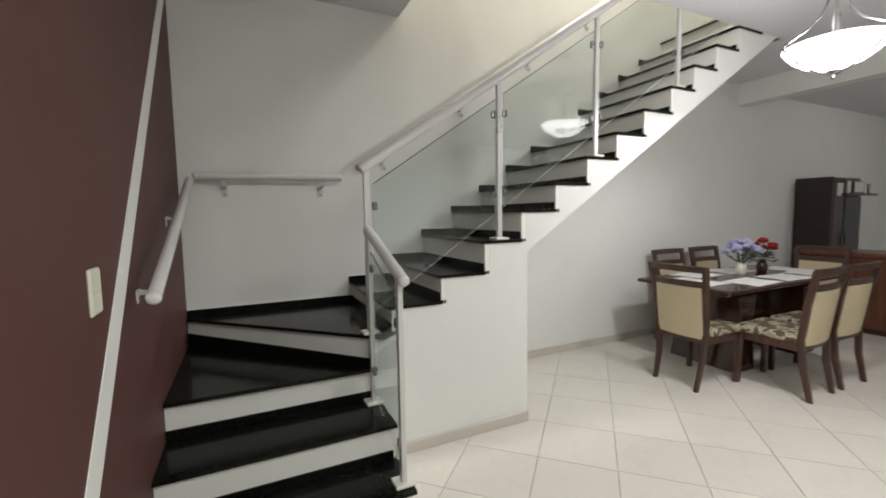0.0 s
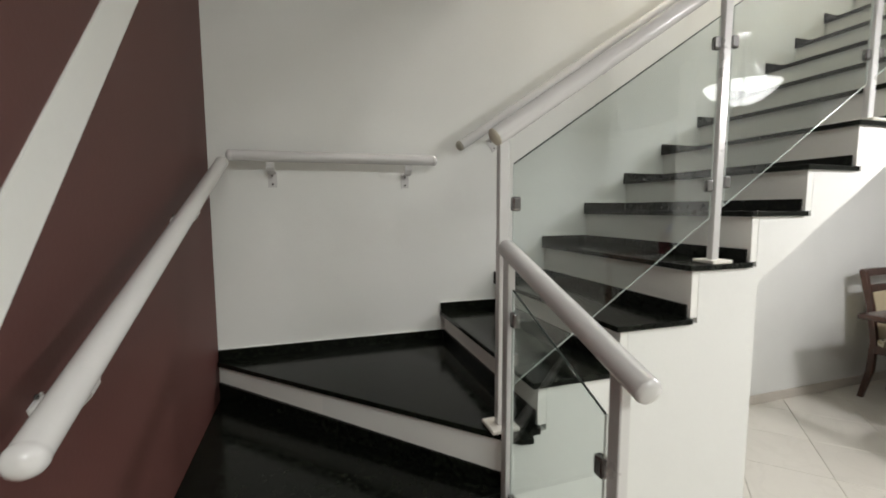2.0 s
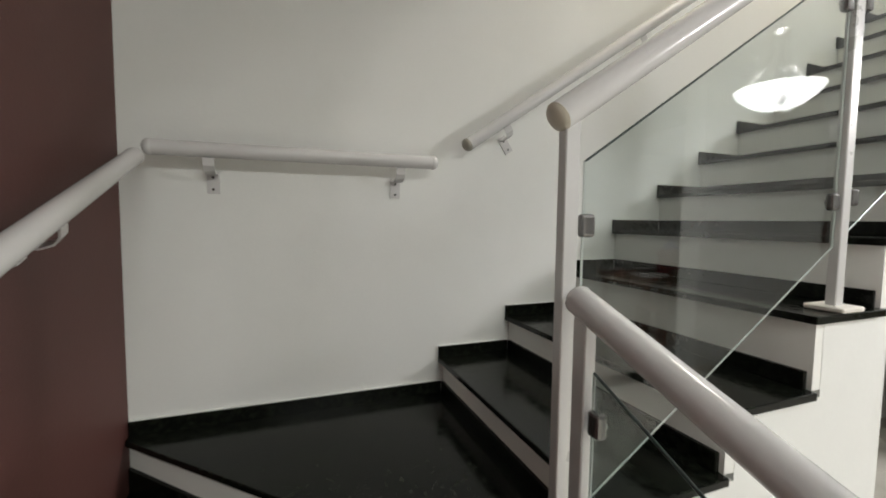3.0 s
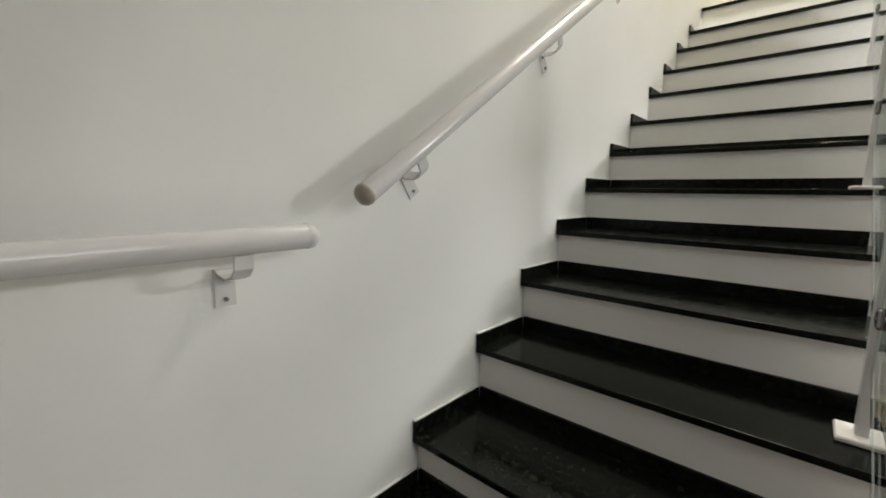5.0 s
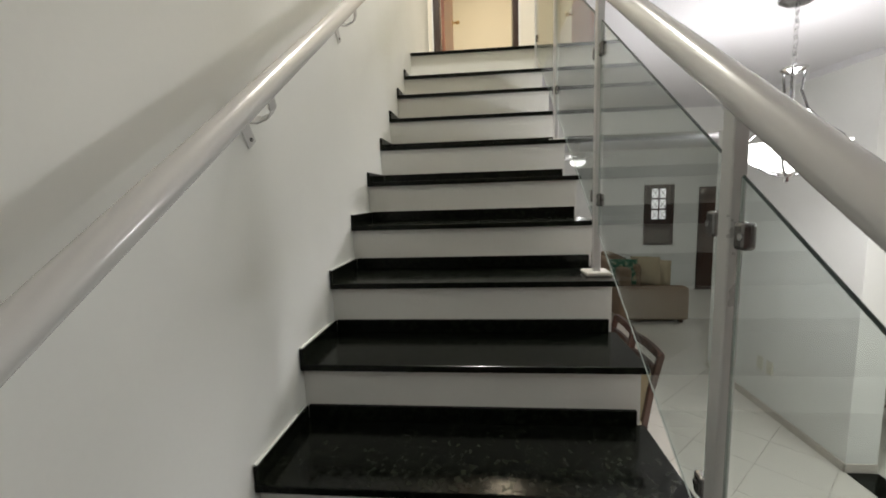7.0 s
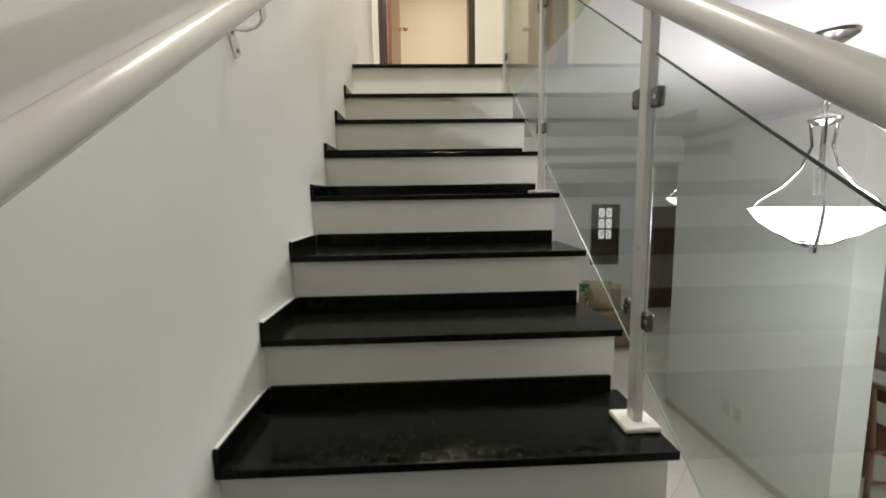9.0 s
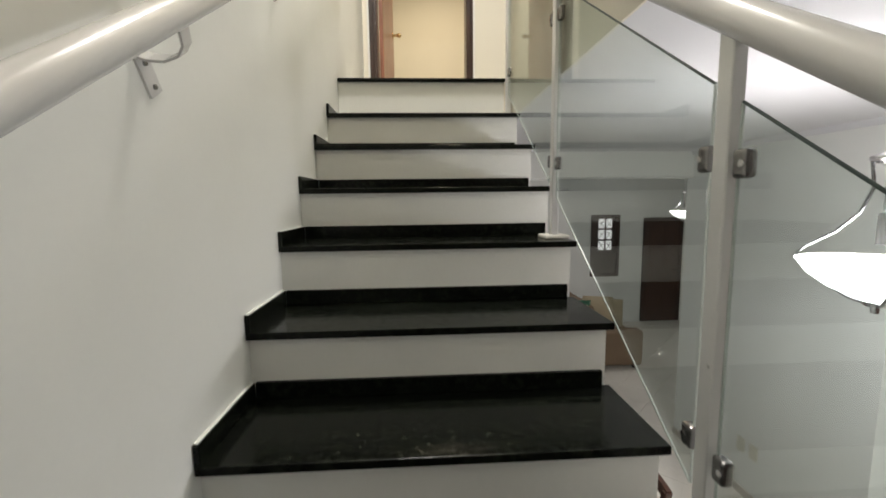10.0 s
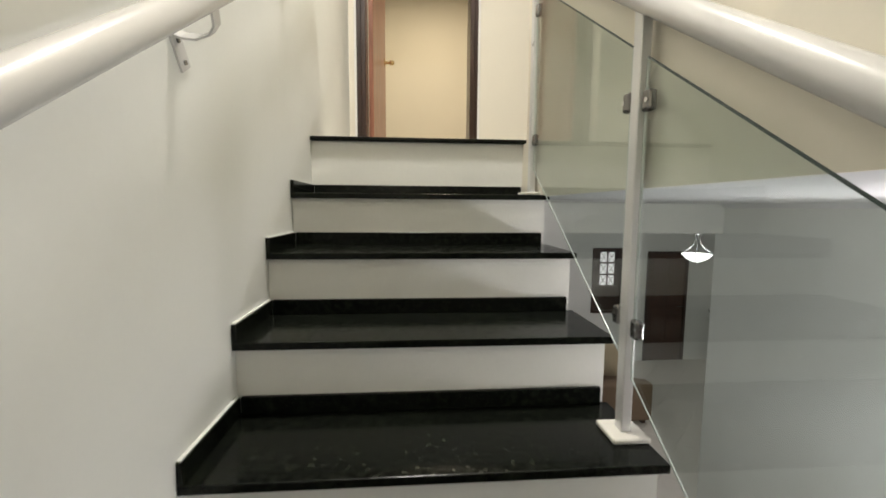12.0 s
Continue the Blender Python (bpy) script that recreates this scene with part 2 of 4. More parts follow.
M_TAN = mat("tan_sofa_fabric", (0.20, 0.14, 0.09), 0.9, 0, 7, 0.08, 300, 0.08, 0.3)
M_BEIGE = mat("beige_cushion_fabric", (0.36, 0.30, 0.20), 0.9, 0, 7, 0.1, 300, 0.08, 0.3)
M_GREENFAB = floral("green_leaf_cushion", (0.02, 0.09, 0.05), (0.13, 0.22, 0.15))
M_LINEN = mat("white_linen", (0.82, 0.81, 0.78), 0.85, 0, 8, 0.04, 300, 0.05, 0.2)
M_LILAC = mat("lilac_petals", (0.68, 0.67, 0.88), 0.8, 0, 30, 0.15)
M_RED = mat("red_petals", (0.45, 0.015, 0.02), 0.7, 0, 30, 0.15)
M_LEAF = mat("dark_green_leaves", (0.03, 0.075, 0.025), 0.5, 0, 30, 0.2)
M_PLASTIC = mat("ivory_plastic", (0.68, 0.66, 0.56), 0.35, 0, 8, 0.03, 200, 0.01, 0.02)
M_BLUE = mat("blue_plastic", (0.02, 0.04, 0.42), 0.35)
M_REDCLOTH = mat("dark_red_cloth", (0.20, 0.012, 0.02), 0.8, 0, 8, 0.1, 200, 0.06, 0.2)
M_DARK = mat("black_screen", (0.012, 0.012, 0.014), 0.15)
M_BOWL = glow("lit_opal_glass", (1.0, 0.985, 0.965), 7.0)
M_DIMBOWL = glow("dim_lit_opal_glass", (1.0, 0.97, 0.94), 2.5)
M_OPAL = glow("bright_opal_lining", (1.0, 0.985, 0.965), 4.0)
M_DARKCHROME = mat("dark_chrome", (0.36, 0.36, 0.37), 0.18, 1.0, 12, 0.05, 200, 0.02, 0.0)
M_BRASS = mat("brass", (0.62, 0.44, 0.20), 0.25, 0.9, 12, 0.06, 200, 0.03, 0.02)
M_PLATE = mat("ivory_enamel", (0.76, 0.735, 0.67), 0.35, 0, 9, 0.04, 200, 0.02, 0.02)
M_PAPER = mat("printed_paper", (0.6, 0.58, 0.55), 0.6, 0, 25, 0.3)


# ---- mesh helpers ----
def mesh(name, bm, material, smooth=False):
    bmesh.ops.recalc_face_normals(bm, faces=bm.faces)
    data = bpy.data.meshes.new(name)
    bm.to_mesh(data)
    bm.free()
    data.materials.append(material)
    if smooth:
        for p in data.polygons:
            p.use_smooth = True
        data.set_sharp_from_angle(angle=radians(38))
    return data


def part(name, bm, material, parent, label="", smooth=False):
    ob = new(name, mesh(name, bm, material, smooth))
    ob.parent = parent
    if label:
        ob["label"] = label
    return ob


def thing(name, bm, material, label, category, kind="", group="", smooth=False):
    return tagged(new(name, mesh(name, bm, material, smooth)), label, category, group, kind)


def holder(name, label, category, place=(0, 0, 0), turn=0, kind="", group=""):
    ob = tagged(new(name), label, category, group, kind)
    ob.matrix_world = pose(*place, 0, 0, turn)
    return ob


def box(x0, x1, y0, y1, z0, z1, bevel=0.0, bm=None, seg=1):
    made = bmesh.new()
    bmesh.ops.create_cube(made, size=1, matrix=Matrix.LocRotScale(((x0 + x1) / 2, (y0 + y1) / 2, (z0 + z1) / 2), None, (abs(x1 - x0), abs(y1 - y0), abs(z1 - z0))))
    if bevel:
        bmesh.ops.bevel(made, geom=made.edges[:], offset=bevel, segments=seg, affect="EDGES", profile=0.5)
    return join(bm, made)


def join(bm, made):
    if bm is None:
        return made
    verts = [bm.verts.new(v.co) for v in made.verts]
    for f in made.faces:
        bm.faces.new([verts[v.index] for v in f.verts])
    made.free()
    return bm


def prism(points, axis, a, b, bevel=0.0, bm=None):
    """A flat outline drawn out along an axis from a to b. The outline's two numbers are the other two axes, in order."""
    made = bmesh.new()
    def at(p, w):
        return {"x": (w, p[0], p[1]), "y": (p[0], w, p[1]), "z": (p[0], p[1], w)}[axis]
    lo = [made.verts.new(at(p, a)) for p in points]
    hi = [made.verts.new(at(p, b)) for p in points]
    made.faces.new(lo); made.faces.new(hi)
    for i in range(len(points)):
        j = (i + 1) % len(points)
        made.faces.new((lo[i], lo[j], hi[j], hi[i]))
    made.verts.index_update()
    bmesh.ops.recalc_face_normals(made, faces=made.faces)
    if bevel:
        bmesh.ops.bevel(made, geom=made.edges[:], offset=bevel, segments=2, affect="EDGES", profile=0.5)
    made.verts.index_update()
    return join(bm, made)


def tube(p, q, r, bm=None, r2=None, seg=20, dome=0.0):
    """A round bar from p to q; dome rounds its ends."""
    p, q = Vector(p), Vector(q)
    d = q - p
    length = d.length
    turn = d.to_track_quat("Z", "Y").to_matrix().to_4x4()
    r2 = r if r2 is None else r2
    profile = [(0, 0.0)]
    if dome:
        profile += [(r * math.sin(a * math.pi / 8), dome * r * (1 - math.cos(a * math.pi / 8))) for a in range(1, 5)]
        profile += [(r2 * math.cos(a * math.pi / 8), length - dome * r2 * (1 - math.sin(a * math.pi / 8))) for a in range(0, 4)]
        profile += [(0, length)]
    else:
        profile = [(0, 0), (r, 0), (r2, length), (0, length)]
    made = lathe(profile, seg)
    made.transform(Matrix.Translation(p) @ turn)
    return join(bm, made)


def lathe(profile, seg=24):
    made = bmesh.new()
    rings = []
    for r, z in profile:
        if r < 1e-6:
            rings.append([made.verts.new((0, 0, z))])
        else:
            rings.append([made.verts.new((r * math.cos(i * math.tau / seg), r * math.sin(i * math.tau / seg), z)) for i in range(seg)])
    for a, b in zip(rings, rings[1:]):
        for i in range(seg):
            j = (i + 1) % seg
            loop = [a[i % len(a)], a[j % len(a)], b[j % len(b)], b[i % len(b)]]
            unique = list(dict.fromkeys(loop))
            if len(unique) > 2:
                made.faces.new(unique)
    made.verts.index_update()
    return made


def sweep(points, r, bm=None, seg=10):
    """A bent rod through points."""
    made = bmesh.new()
    pts = [Vector(p) for p in points]
    rings = []
    for i, p in enumerate(pts):
        d = (pts[min(i + 1, len(pts) - 1)] - pts[max(i - 1, 0)]).normalized()
        side = d.cross(Vector((0.31, 0.2, 0.93))).normalized()
        up = side.cross(d)
        rr = r[i] if isinstance(r, (list, tuple)) else r
        rings.append([made.verts.new(p + rr * (math.cos(k * math.tau / seg) * side + math.sin(k * math.tau / seg) * up)) for k in range(seg)])
    for a, b in zip(rings, rings[1:]):
        for k in range(seg):
            made.faces.new((a[k], a[(k + 1) % seg], b[(k + 1) % seg], b[k]))
    made.faces.new(rings[0]); made.faces.new(rings[-1])
    made.verts.index_update()
    return join(bm, made)


def wall(name, boxes, material, label):
    bm = None
    for b in boxes:
        bm = box(*b, bm=bm)
    return thing(name, bm, material, label, "wall", "structure")


# ---- walls, ceilings, slabs ----
X1, Y1 = 9.4, -6.6     # far and front limits of the ground floor
wall("wall_north", [(0, 9.55, 0, 0.15, 0, 5.7)], M_WALL, "smooth white painted wall along the staircase")
wall("wall_west", [(-0.15, 0, Y1, 0.15, 0, CEIL + 0.253)], M_BROWN, "matt dark brown painted wall beside the lowest steps")
wall("wall_west_upper", [(-0.15, 0, Y1, 0.15, UP, 5.7)], M_CREAM, "cream painted wall over the stairwell")
wall("wall_front", [(0, 9.55, Y1 - 0.15, Y1, 0, CEIL)], M_WALL, "plain white painted wall at the front")
wall("wall_partition", [(3.93, 5.70, -3.15, -2.95, FL, CEIL)], M_WALL, "white painted partition wall by the dining area")
WY0, WY1, WZ0, WZ1 = -4.135, -3.588, 0.961, 2.112
DY0, DY1, DZ = -5.35, -4.585, 2.05
wall("wall_east", [(X1, X1 + 0.15, WY1, 0, 0, CEIL), (X1, X1 + 0.15, WY0, WY1, 0, WZ0), (X1, X1 + 0.15, WY0, WY1, WZ1, CEIL),
                   (X1, X1 + 0.15, DY1, WY0, 0, CEIL), (X1, X1 + 0.15, DY0, DY1, DZ, CEIL), (X1, X1 + 0.15, Y1, DY0, 0, CEIL)],
     M_WALL, "white painted living room wall with window and door")
VX = 1.45              # start of the stairwell void
VE = NOSE[17] + 0.02
bm = box(0, VX, -WID, 0, CEIL, UP - 0.03)
bm = box(0, 5.8, Y1, -WID, CEIL, UP - 0.03, bm=bm)
bm = box(VE + 0.25, 5.8, -WID, 0, CEIL, UP - 0.03, bm=bm)
thing("ceiling", bm, M_CEIL, "smooth white painted ceiling over the dining area", "ceiling", "structure")
thing("ceiling_living", box(5.8, X1, Y1, 0, CEIL - 0.06, UP - 0.03), M_CEIL, "white painted living room ceiling", "ceiling", "structure")
thing("beam", box(5.62, 5.80, -2.95, 0, 2.60, CEIL), M_WALL, "white painted beam between dining and living area", "beam", "structure")
thing("cornice", prism([(-2.95, CEIL), (-2.95, CEIL - 0.035), (-2.935, CEIL - 0.035), (-2.915, CEIL)], "x", 3.93, 5.62), M_CEIL, "thin white plaster cornice under the ceiling", "cornice", "structure")
# upper floor
wall("wall_stairwell", [(VX - 0.12, VE - 0.02, -WID - 0.15, -WID - 0.004, UP - 0.03, UPC)], M_CREAM, "cream painted wall above the slab edge of the stairwell")
wall("wall_stairwell_end", [(VX - 0.15, VX, -WID, 0, UP - 0.03, UPC)], M_CREAM, "cream painted wall at the head of the stairwell")
thing("slab_edge", box(VX, VE + 0.05, -WID - 0.004, -WID + 0.006, CEIL, UP - 0.02), M_CREAM, "cream painted edge of the upper slab", "slab edge", "structure")
HD0, HD1, HDT = -0.845, -0.115, UP + 2.08    # opening of the upper door
HX = 5.48
wall("wall_hall_end", [(HX, HX + 0.14, HD1, 0, UP, UPC), (HX, HX + 0.14, HD0, HD1, HDT, UPC), (HX, HX + 0.14, -3.0, HD0, UP, UPC)], M_CREAM, "cream painted hall wall around the open door")
wall("wall_hall_south", [(VE - 0.02, HX, -3.0, -2.85, UP, UPC)], M_CREAM, "plain cream painted hall wall")
wall("wall_hall_west", [(VE - 0.17, VE - 0.02, -2.85, -WID - 0.15, UP, UPC)], M_CREAM, "plain cream painted hall wall by the stairwell")
wall("wall_bedroom", [(8.2, 8.35, -3.0, 0, UP, UPC), (HX + 0.14, 8.2, -3.0, -2.85, UP, UPC)], M_CREAM, "warm cream painted bedroom wall")
thing("ceiling_upper", box(-0.15, 8.35, -3.0, 0.0, UPC, UPC + 0.15), M_CEIL, "white painted upper ceiling", "ceiling", "structure")
thing("floor_upper", box(VE + 0.24, 8.2, -3.0, 0, UP - 0.03, UP - 0.001), M_TILE, "cream tiled upper hall floor", "floor", "structure")

# skirtings
bm = box(0.975, 1.923, -WID - 0.013, -WID, FL, FL + 0.066, 0.003)
thing("baseboard_1", bm, M_BASE, "beige stone skirting at the foot of the stair wall", "skirting", "structure")
bm = box(1.923, X1, -0.013, 0, FL, FL + 0.066, 0.003)
thing("baseboard_2", bm, M_BASE, "beige stone skirting along the white wall", "skirting", "structure")
bm = box(3.917, 5.70, -2.95, -2.937, FL, FL + 0.066, 0.003)
box(3.917, 3.93, -3.15, -2.937, FL, FL + 0.066, 0.003, bm)
thing("baseboard_3", bm, M_BASE, "beige stone skirting round the partition wall", "skirting", "structure")
bm = box(1.923, 1.936, -WID, 0, FL, FL + 0.066, 0.003)
thing("baseboard_4", bm, M_BASE, "beige stone skirting under the staircase", "skirting", "structure")
thing("threshold", box(2.4, 3.915, -3.15, -2.95, FL - 0.004, FL + 0.006, 0.002), M_GRANITE, "black granite threshold strip in the floor", "threshold", "structure")

# slanted white band on the brown wall
k = 1.15
thing("trim", prism([(-1.497 + (FL - 1.17) / k, FL), (-1.372 + (FL - 1.17) / k, FL), (-1.372 + (CEIL - 1.17) / k, CEIL), (-1.497 + (CEIL - 1.17) / k, CEIL)], "x", 0.0, 0.004),
      M_WALL, "slanted flat white strip on the brown wall", "wall trim", "structure")

# ---- staircase ----
stair = holder("staircase", "white staircase with polished black granite treads and a corner turn", "staircase")
RB = 0.022             # risers stand back from the noses
pts = [(1.923, FL), (1.923, 1.158)]
slope = 0.650
pts += [(1.923 + (CEIL - 1.158) / slope, CEIL), (VE + 0.3, CEIL), (VE + 0.3, UP - 0.032), (NOSE[17] + RB + 0.03, UP - 0.032)]
for k in range(17, 5, -1):
    pts += [(NOSE[k] + RB + 0.03, TOP[k - 1] - SLAB), (NOSE[k - 1] + RB + 0.03, TOP[k - 1] - SLAB)]
pts += [(NOSE[5] + RB + 0.03, FL)]
part("stringer_wall", prism(pts, "y", -WID, -0.001), M_WALL, stair, "white plastered stepped side of the flight")
low = [(FRONT[1] + RB + 0.03, FL), (FRONT[1] + RB + 0.03, TOP[1] - SLAB)]
for k in (2, 3):
    low += [(FRONT[k] + RB + 0.03, TOP[k - 1] - SLAB), (FRONT[k] + RB + 0.03, TOP[k] - SLAB)]
low += [(-0.001, TOP[3] - SLAB), (-0.001, FL)]
part("stringer_wall", prism(low, "x", 0.001, 0.943), M_WALL, stair)
part("stringer_wall", prism([(0.001, -0.001), (0.93, -0.925), (NOSE[5] + RB + 0.03, -0.925), (NOSE[5] + RB + 0.03, -0.001)], "z", FL, TOP[4] - SLAB), M_WALL, stair)


def tread(points, z, parent=stair):
    part("tread", prism(points, "z", z - SLAB, z, 0.0025), M_GRANITE, parent, "polished black granite tread")


for k in range(5, 17):
    x0, x1 = NOSE[k], NOSE[k + 1] + RB + 0.02
    tread([(x0, -WID - 0.012), (x1 - 0.02, -WID - 0.012), (x1 - 0.02, -WID + 0.02), (x1, -WID + 0.02), (x1, -0.001), (x0, -0.001)], TOP[k])
    part("riser", box(NOSE[k] + RB, NOSE[k] + RB + 0.03, -WID + 0.001, -0.001, TOP[k - 1], TOP[k] - SLAB), M_RISER, stair)
    xr = NOSE[k + 1] + RB
    part("riser_upstand", box(xr - 0.012, xr, -WID + 0.012, -0.013, TOP[k], TOP[k] + STAND, 0.0015), M_GRANITE, stair)
    part("side_skirting", box(x0 + 0.001, xr - 0.012, -0.013, -0.001, TOP[k] - SLAB, TOP[k] + STAND, 0.0015), M_GRANITE, stair)
    part("skirting_bead", box(x0 + 0.004, xr - 0.012, -0.009, -0.001, TOP[k] + STAND, TOP[k] + STAND + 0.003), M_WALL, stair)
part("riser", box(NOSE[17] + RB, NOSE[17] + RB + 0.03, -WID + 0.001, -0.001, TOP[16], UP - SLAB), M_RISER, stair)
part("tread", box(NOSE[17], NOSE[17] + 0.30, -WID - 0.02, -0.001, UP - SLAB, UP, 0.006, seg=2), M_GRANITE, stair, "black granite edge of the upper landing")
# lower three steps and the corner
XE = 0.953
tread([(0.001, FRONT[1]), (XE, FRONT[1]), (XE, FRONT[2] + RB + 0.02), (0.001, FRONT[2] + RB + 0.02)], TOP[1])
tread([(0.001, FRONT[2]), (XE, FRONT[2]), (XE, FRONT[3] + RB + 0.02), (0.001, FRONT[3] + RB + 0.02)], TOP[2])
tread([(0.001, FRONT[3]), (0.948, FRONT[3] - 0.012), (0.948, FRONT[3] + 0.018), (0.93, -0.895), (0.04, -0.005), (0.001, -0.005)], TOP[3])
tread([(0.001, -0.04), (0.955, -0.98), (0.995, -0.985), (1.005, -0.945), (NOSE[5] + RB, -0.945), (NOSE[5] + RB + 0.02, -0.90), (NOSE[5] + RB + 0.02, -0.001), (0.001, -0.001)], TOP[4])
for k in (1, 2, 3):
    z0 = FL if k == 1 else TOP[k - 1]
    part("riser", box(0.001, 0.943, FRONT[k] + RB, FRONT[k] + RB + 0.03, z0, TOP[k] - SLAB), M_RISER, stair)
for k in (1, 2):
    yr = FRONT[k + 1] + RB
    part("riser_upstand", box(0.002, 0.935, yr - 0.012, yr, TOP[k], TOP[k] + STAND, 0.0015), M_GRANITE, stair)
part("riser", prism([(0.001, -0.005), (0.945, -0.935), (0.955, -0.925), (0.03, -0.005)], "z", TOP[3], TOP[4] - SLAB), M_RISER, stair)
bm = prism([(0.001, -0.022), (0.925, -0.932), (0.937, -0.928), (0.004, -0.006)], "z", TOP[3], TOP[3] + STAND)
for v in bm.verts:
    if v.co.z > TOP[3] + 0.01 and v.co.x < 0.5:
        v.co.z += 0.03     # the strip is cut higher towards the wall
part("riser_upstand", bm, M_GRANITE, stair)
xr = NOSE[5] + RB
part("riser_upstand", box(xr - 0.012, xr, -0.915, -0.013, TOP[4], TOP[4] + STAND, 0.0015), M_GRANITE, stair)
part("side_skirting", box(0.002, xr - 0.012, -0.013, -0.001, TOP[4] - SLAB, TOP[4] + STAND, 0.0015), M_GRANITE, stair)
part("skirting_bead", box(0.002, xr, -0.008, -0.001, TOP[4] + STAND, TOP[4] + STAND + 0.004), M_WALL, stair)

# ---- outer railings ----
YP, XP = -0.897, 0.917    # lines of the two railings


def railing(name, label, ends, posts, glass_low, glass_high, along):
    """along: 'x' or 'y'. posts: (run, base height). glass lines: (run, height) pairs at two places."""
    rail = holder(name, label, "railing", group="stair railings")
    def at(run, z, off=0.0):
        return (run, YP + off, z) if along == "x" else (XP + off, run, z)
    (r0, z0), (r1, z1) = ends
    radius = 0.027 if along == "x" else 0.0245
    part("handrail", tube(at(r0, z0), at(r1, z1), radius, seg=28), M_RAIL, rail, "round white enamelled handrail", True)
    for (r, z), (ro, zo) in (((r0, z0), (r1, z1)), ((r1, z1), (r0, z0))):
        end, far = Vector(at(r, z)), Vector(at(ro, zo))
        way = (end - far).normalized()
        part("end_cap", tube(end - way * 0.012, end + way * 0.012, radius + 0.0005, seg=28, dome=0.45, r2=radius - 0.0005), M_IVORYCAP if along == "x" else M_RAIL, rail, smooth=True)
    line = lambda pair, run: pair[0][1] + (pair[1][1] - pair[0][1]) * (run - pair[0][0]) / (pair[1][0] - pair[0][0])
    for run, base in posts:
        zt = line(ends, run) - 0.015
        c = at(run, 0)
        hx, hy = (0.0155, 0.0115) if along == "x" else (0.0115, 0.0155)
        p = part("post", box(c[0] - hx, c[0] + hx, c[1] - hy, c[1] + hy, base + 0.010, zt, 0.002), M_POST, rail, "square white painted metal post")
        part("base_plate", box(c[0] - 0.044, c[0] + 0.044, c[1] - 0.042, c[1] + 0.042, base + 0.0005, base + 0.013, 0.003), M_PLATE, p)
    for (a, _), (b, _) in zip(posts, posts[1:]):
        s = 1 if b > a else -1
        a2, b2 = a + s * 0.034, b - s * 0.026
        outline = [(a2, line(glass_low, a2)), (b2, line(glass_low, b2)), (b2, line(glass_high, b2)), (a2, line(glass_high, a2))]
        if along == "x":
            pane = prism(outline, "y", YP - 0.004, YP + 0.004)
        else:
            pane = prism(outline, "x", XP - 0.004, XP + 0.004)
        g = part("glass_panel", pane, M_GLASS, rail, "clear faintly green glass panel")
        g.visible_shadow = False
        for pair, up in ((glass_low, 0), (glass_high, 1)):
            sweep_pts = [at(a2, line(pair, a2)), at(b2, line(pair, b2))]
            # the upper edge stays dark green, the lower one gets the painted glint
            part("glass_edge", tube(sweep_pts[0], sweep_pts[1], 0.0024 if up else 0.0016, seg=8), M_EDGE if up else M_EDGE_GLINT, g, "dark green polished edge" if up else "polished glass edge painted pale for its bright glint")
        for run in (a2, b2):
            part("glass_edge", tube(at(run, line(glass_low, run)), at(run, line(glass_high, run)), 0.0022, seg=8), M_EDGE_GLINT, g, "polished glass edge painted pale for its bright glint")
        for post_run, side in ((a, s), (b, -s)):
            for pair, shift in ((glass_low, 0.109), (glass_high, -0.088)):
                run = post_run + side * (0.0415 if post_run == a else 0.036)
                z = line(pair, post_run) + shift - (0.016 if along == "x" and post_run == b else 0.003)
                c = at(run, z)
                dx, dy = (0.014, 0.010) if along == "x" else (0.010, 0.014)
                cl = part("clamp", box(c[0] - dx, c[0] + dx, c[1] - dy, c[1] + dy, z - 0.021, z + 0.021, 0.006, seg=2), M_STEEL, rail, "brushed steel glass clamp")
                bolt = tube(at(run + side * 0.006, z, dy if along == "x" else dx), at(run + side * 0.006, z, (dy if along == "x" else dx) + 0.0015), 0.0058, seg=6)
                part("bolt", bolt, M_CHROME, cl)
    return rail


RS = 0.668
railing("stair_railing", "glass railing with white posts and sloping white handrail", ((0.905, 1.624), (4.13, 1.624 + RS * 3.225)),
        [(0.930, TOP[4]), (1.736, TOP[7]), (2.496, TOP[10]), (3.298, TOP[13]), (4.063, TOP[16])],
        ((1.983, 1.572), (3.44, 2.545)), ((1.0, 1.576), (3.0, 2.916)), "x")
railing("stair_railing", "short glass railing with white handrail at the lowest steps", ((-1.468, 1.128), (-0.950, 1.316)),
        [(-1.405, TOP[1]), (-0.968, TOP[2])],
        ((-1.4, 0.30), (-0.96, 0.50)), ((-1.348, 1.052), (-1.068, 1.174)), "y")


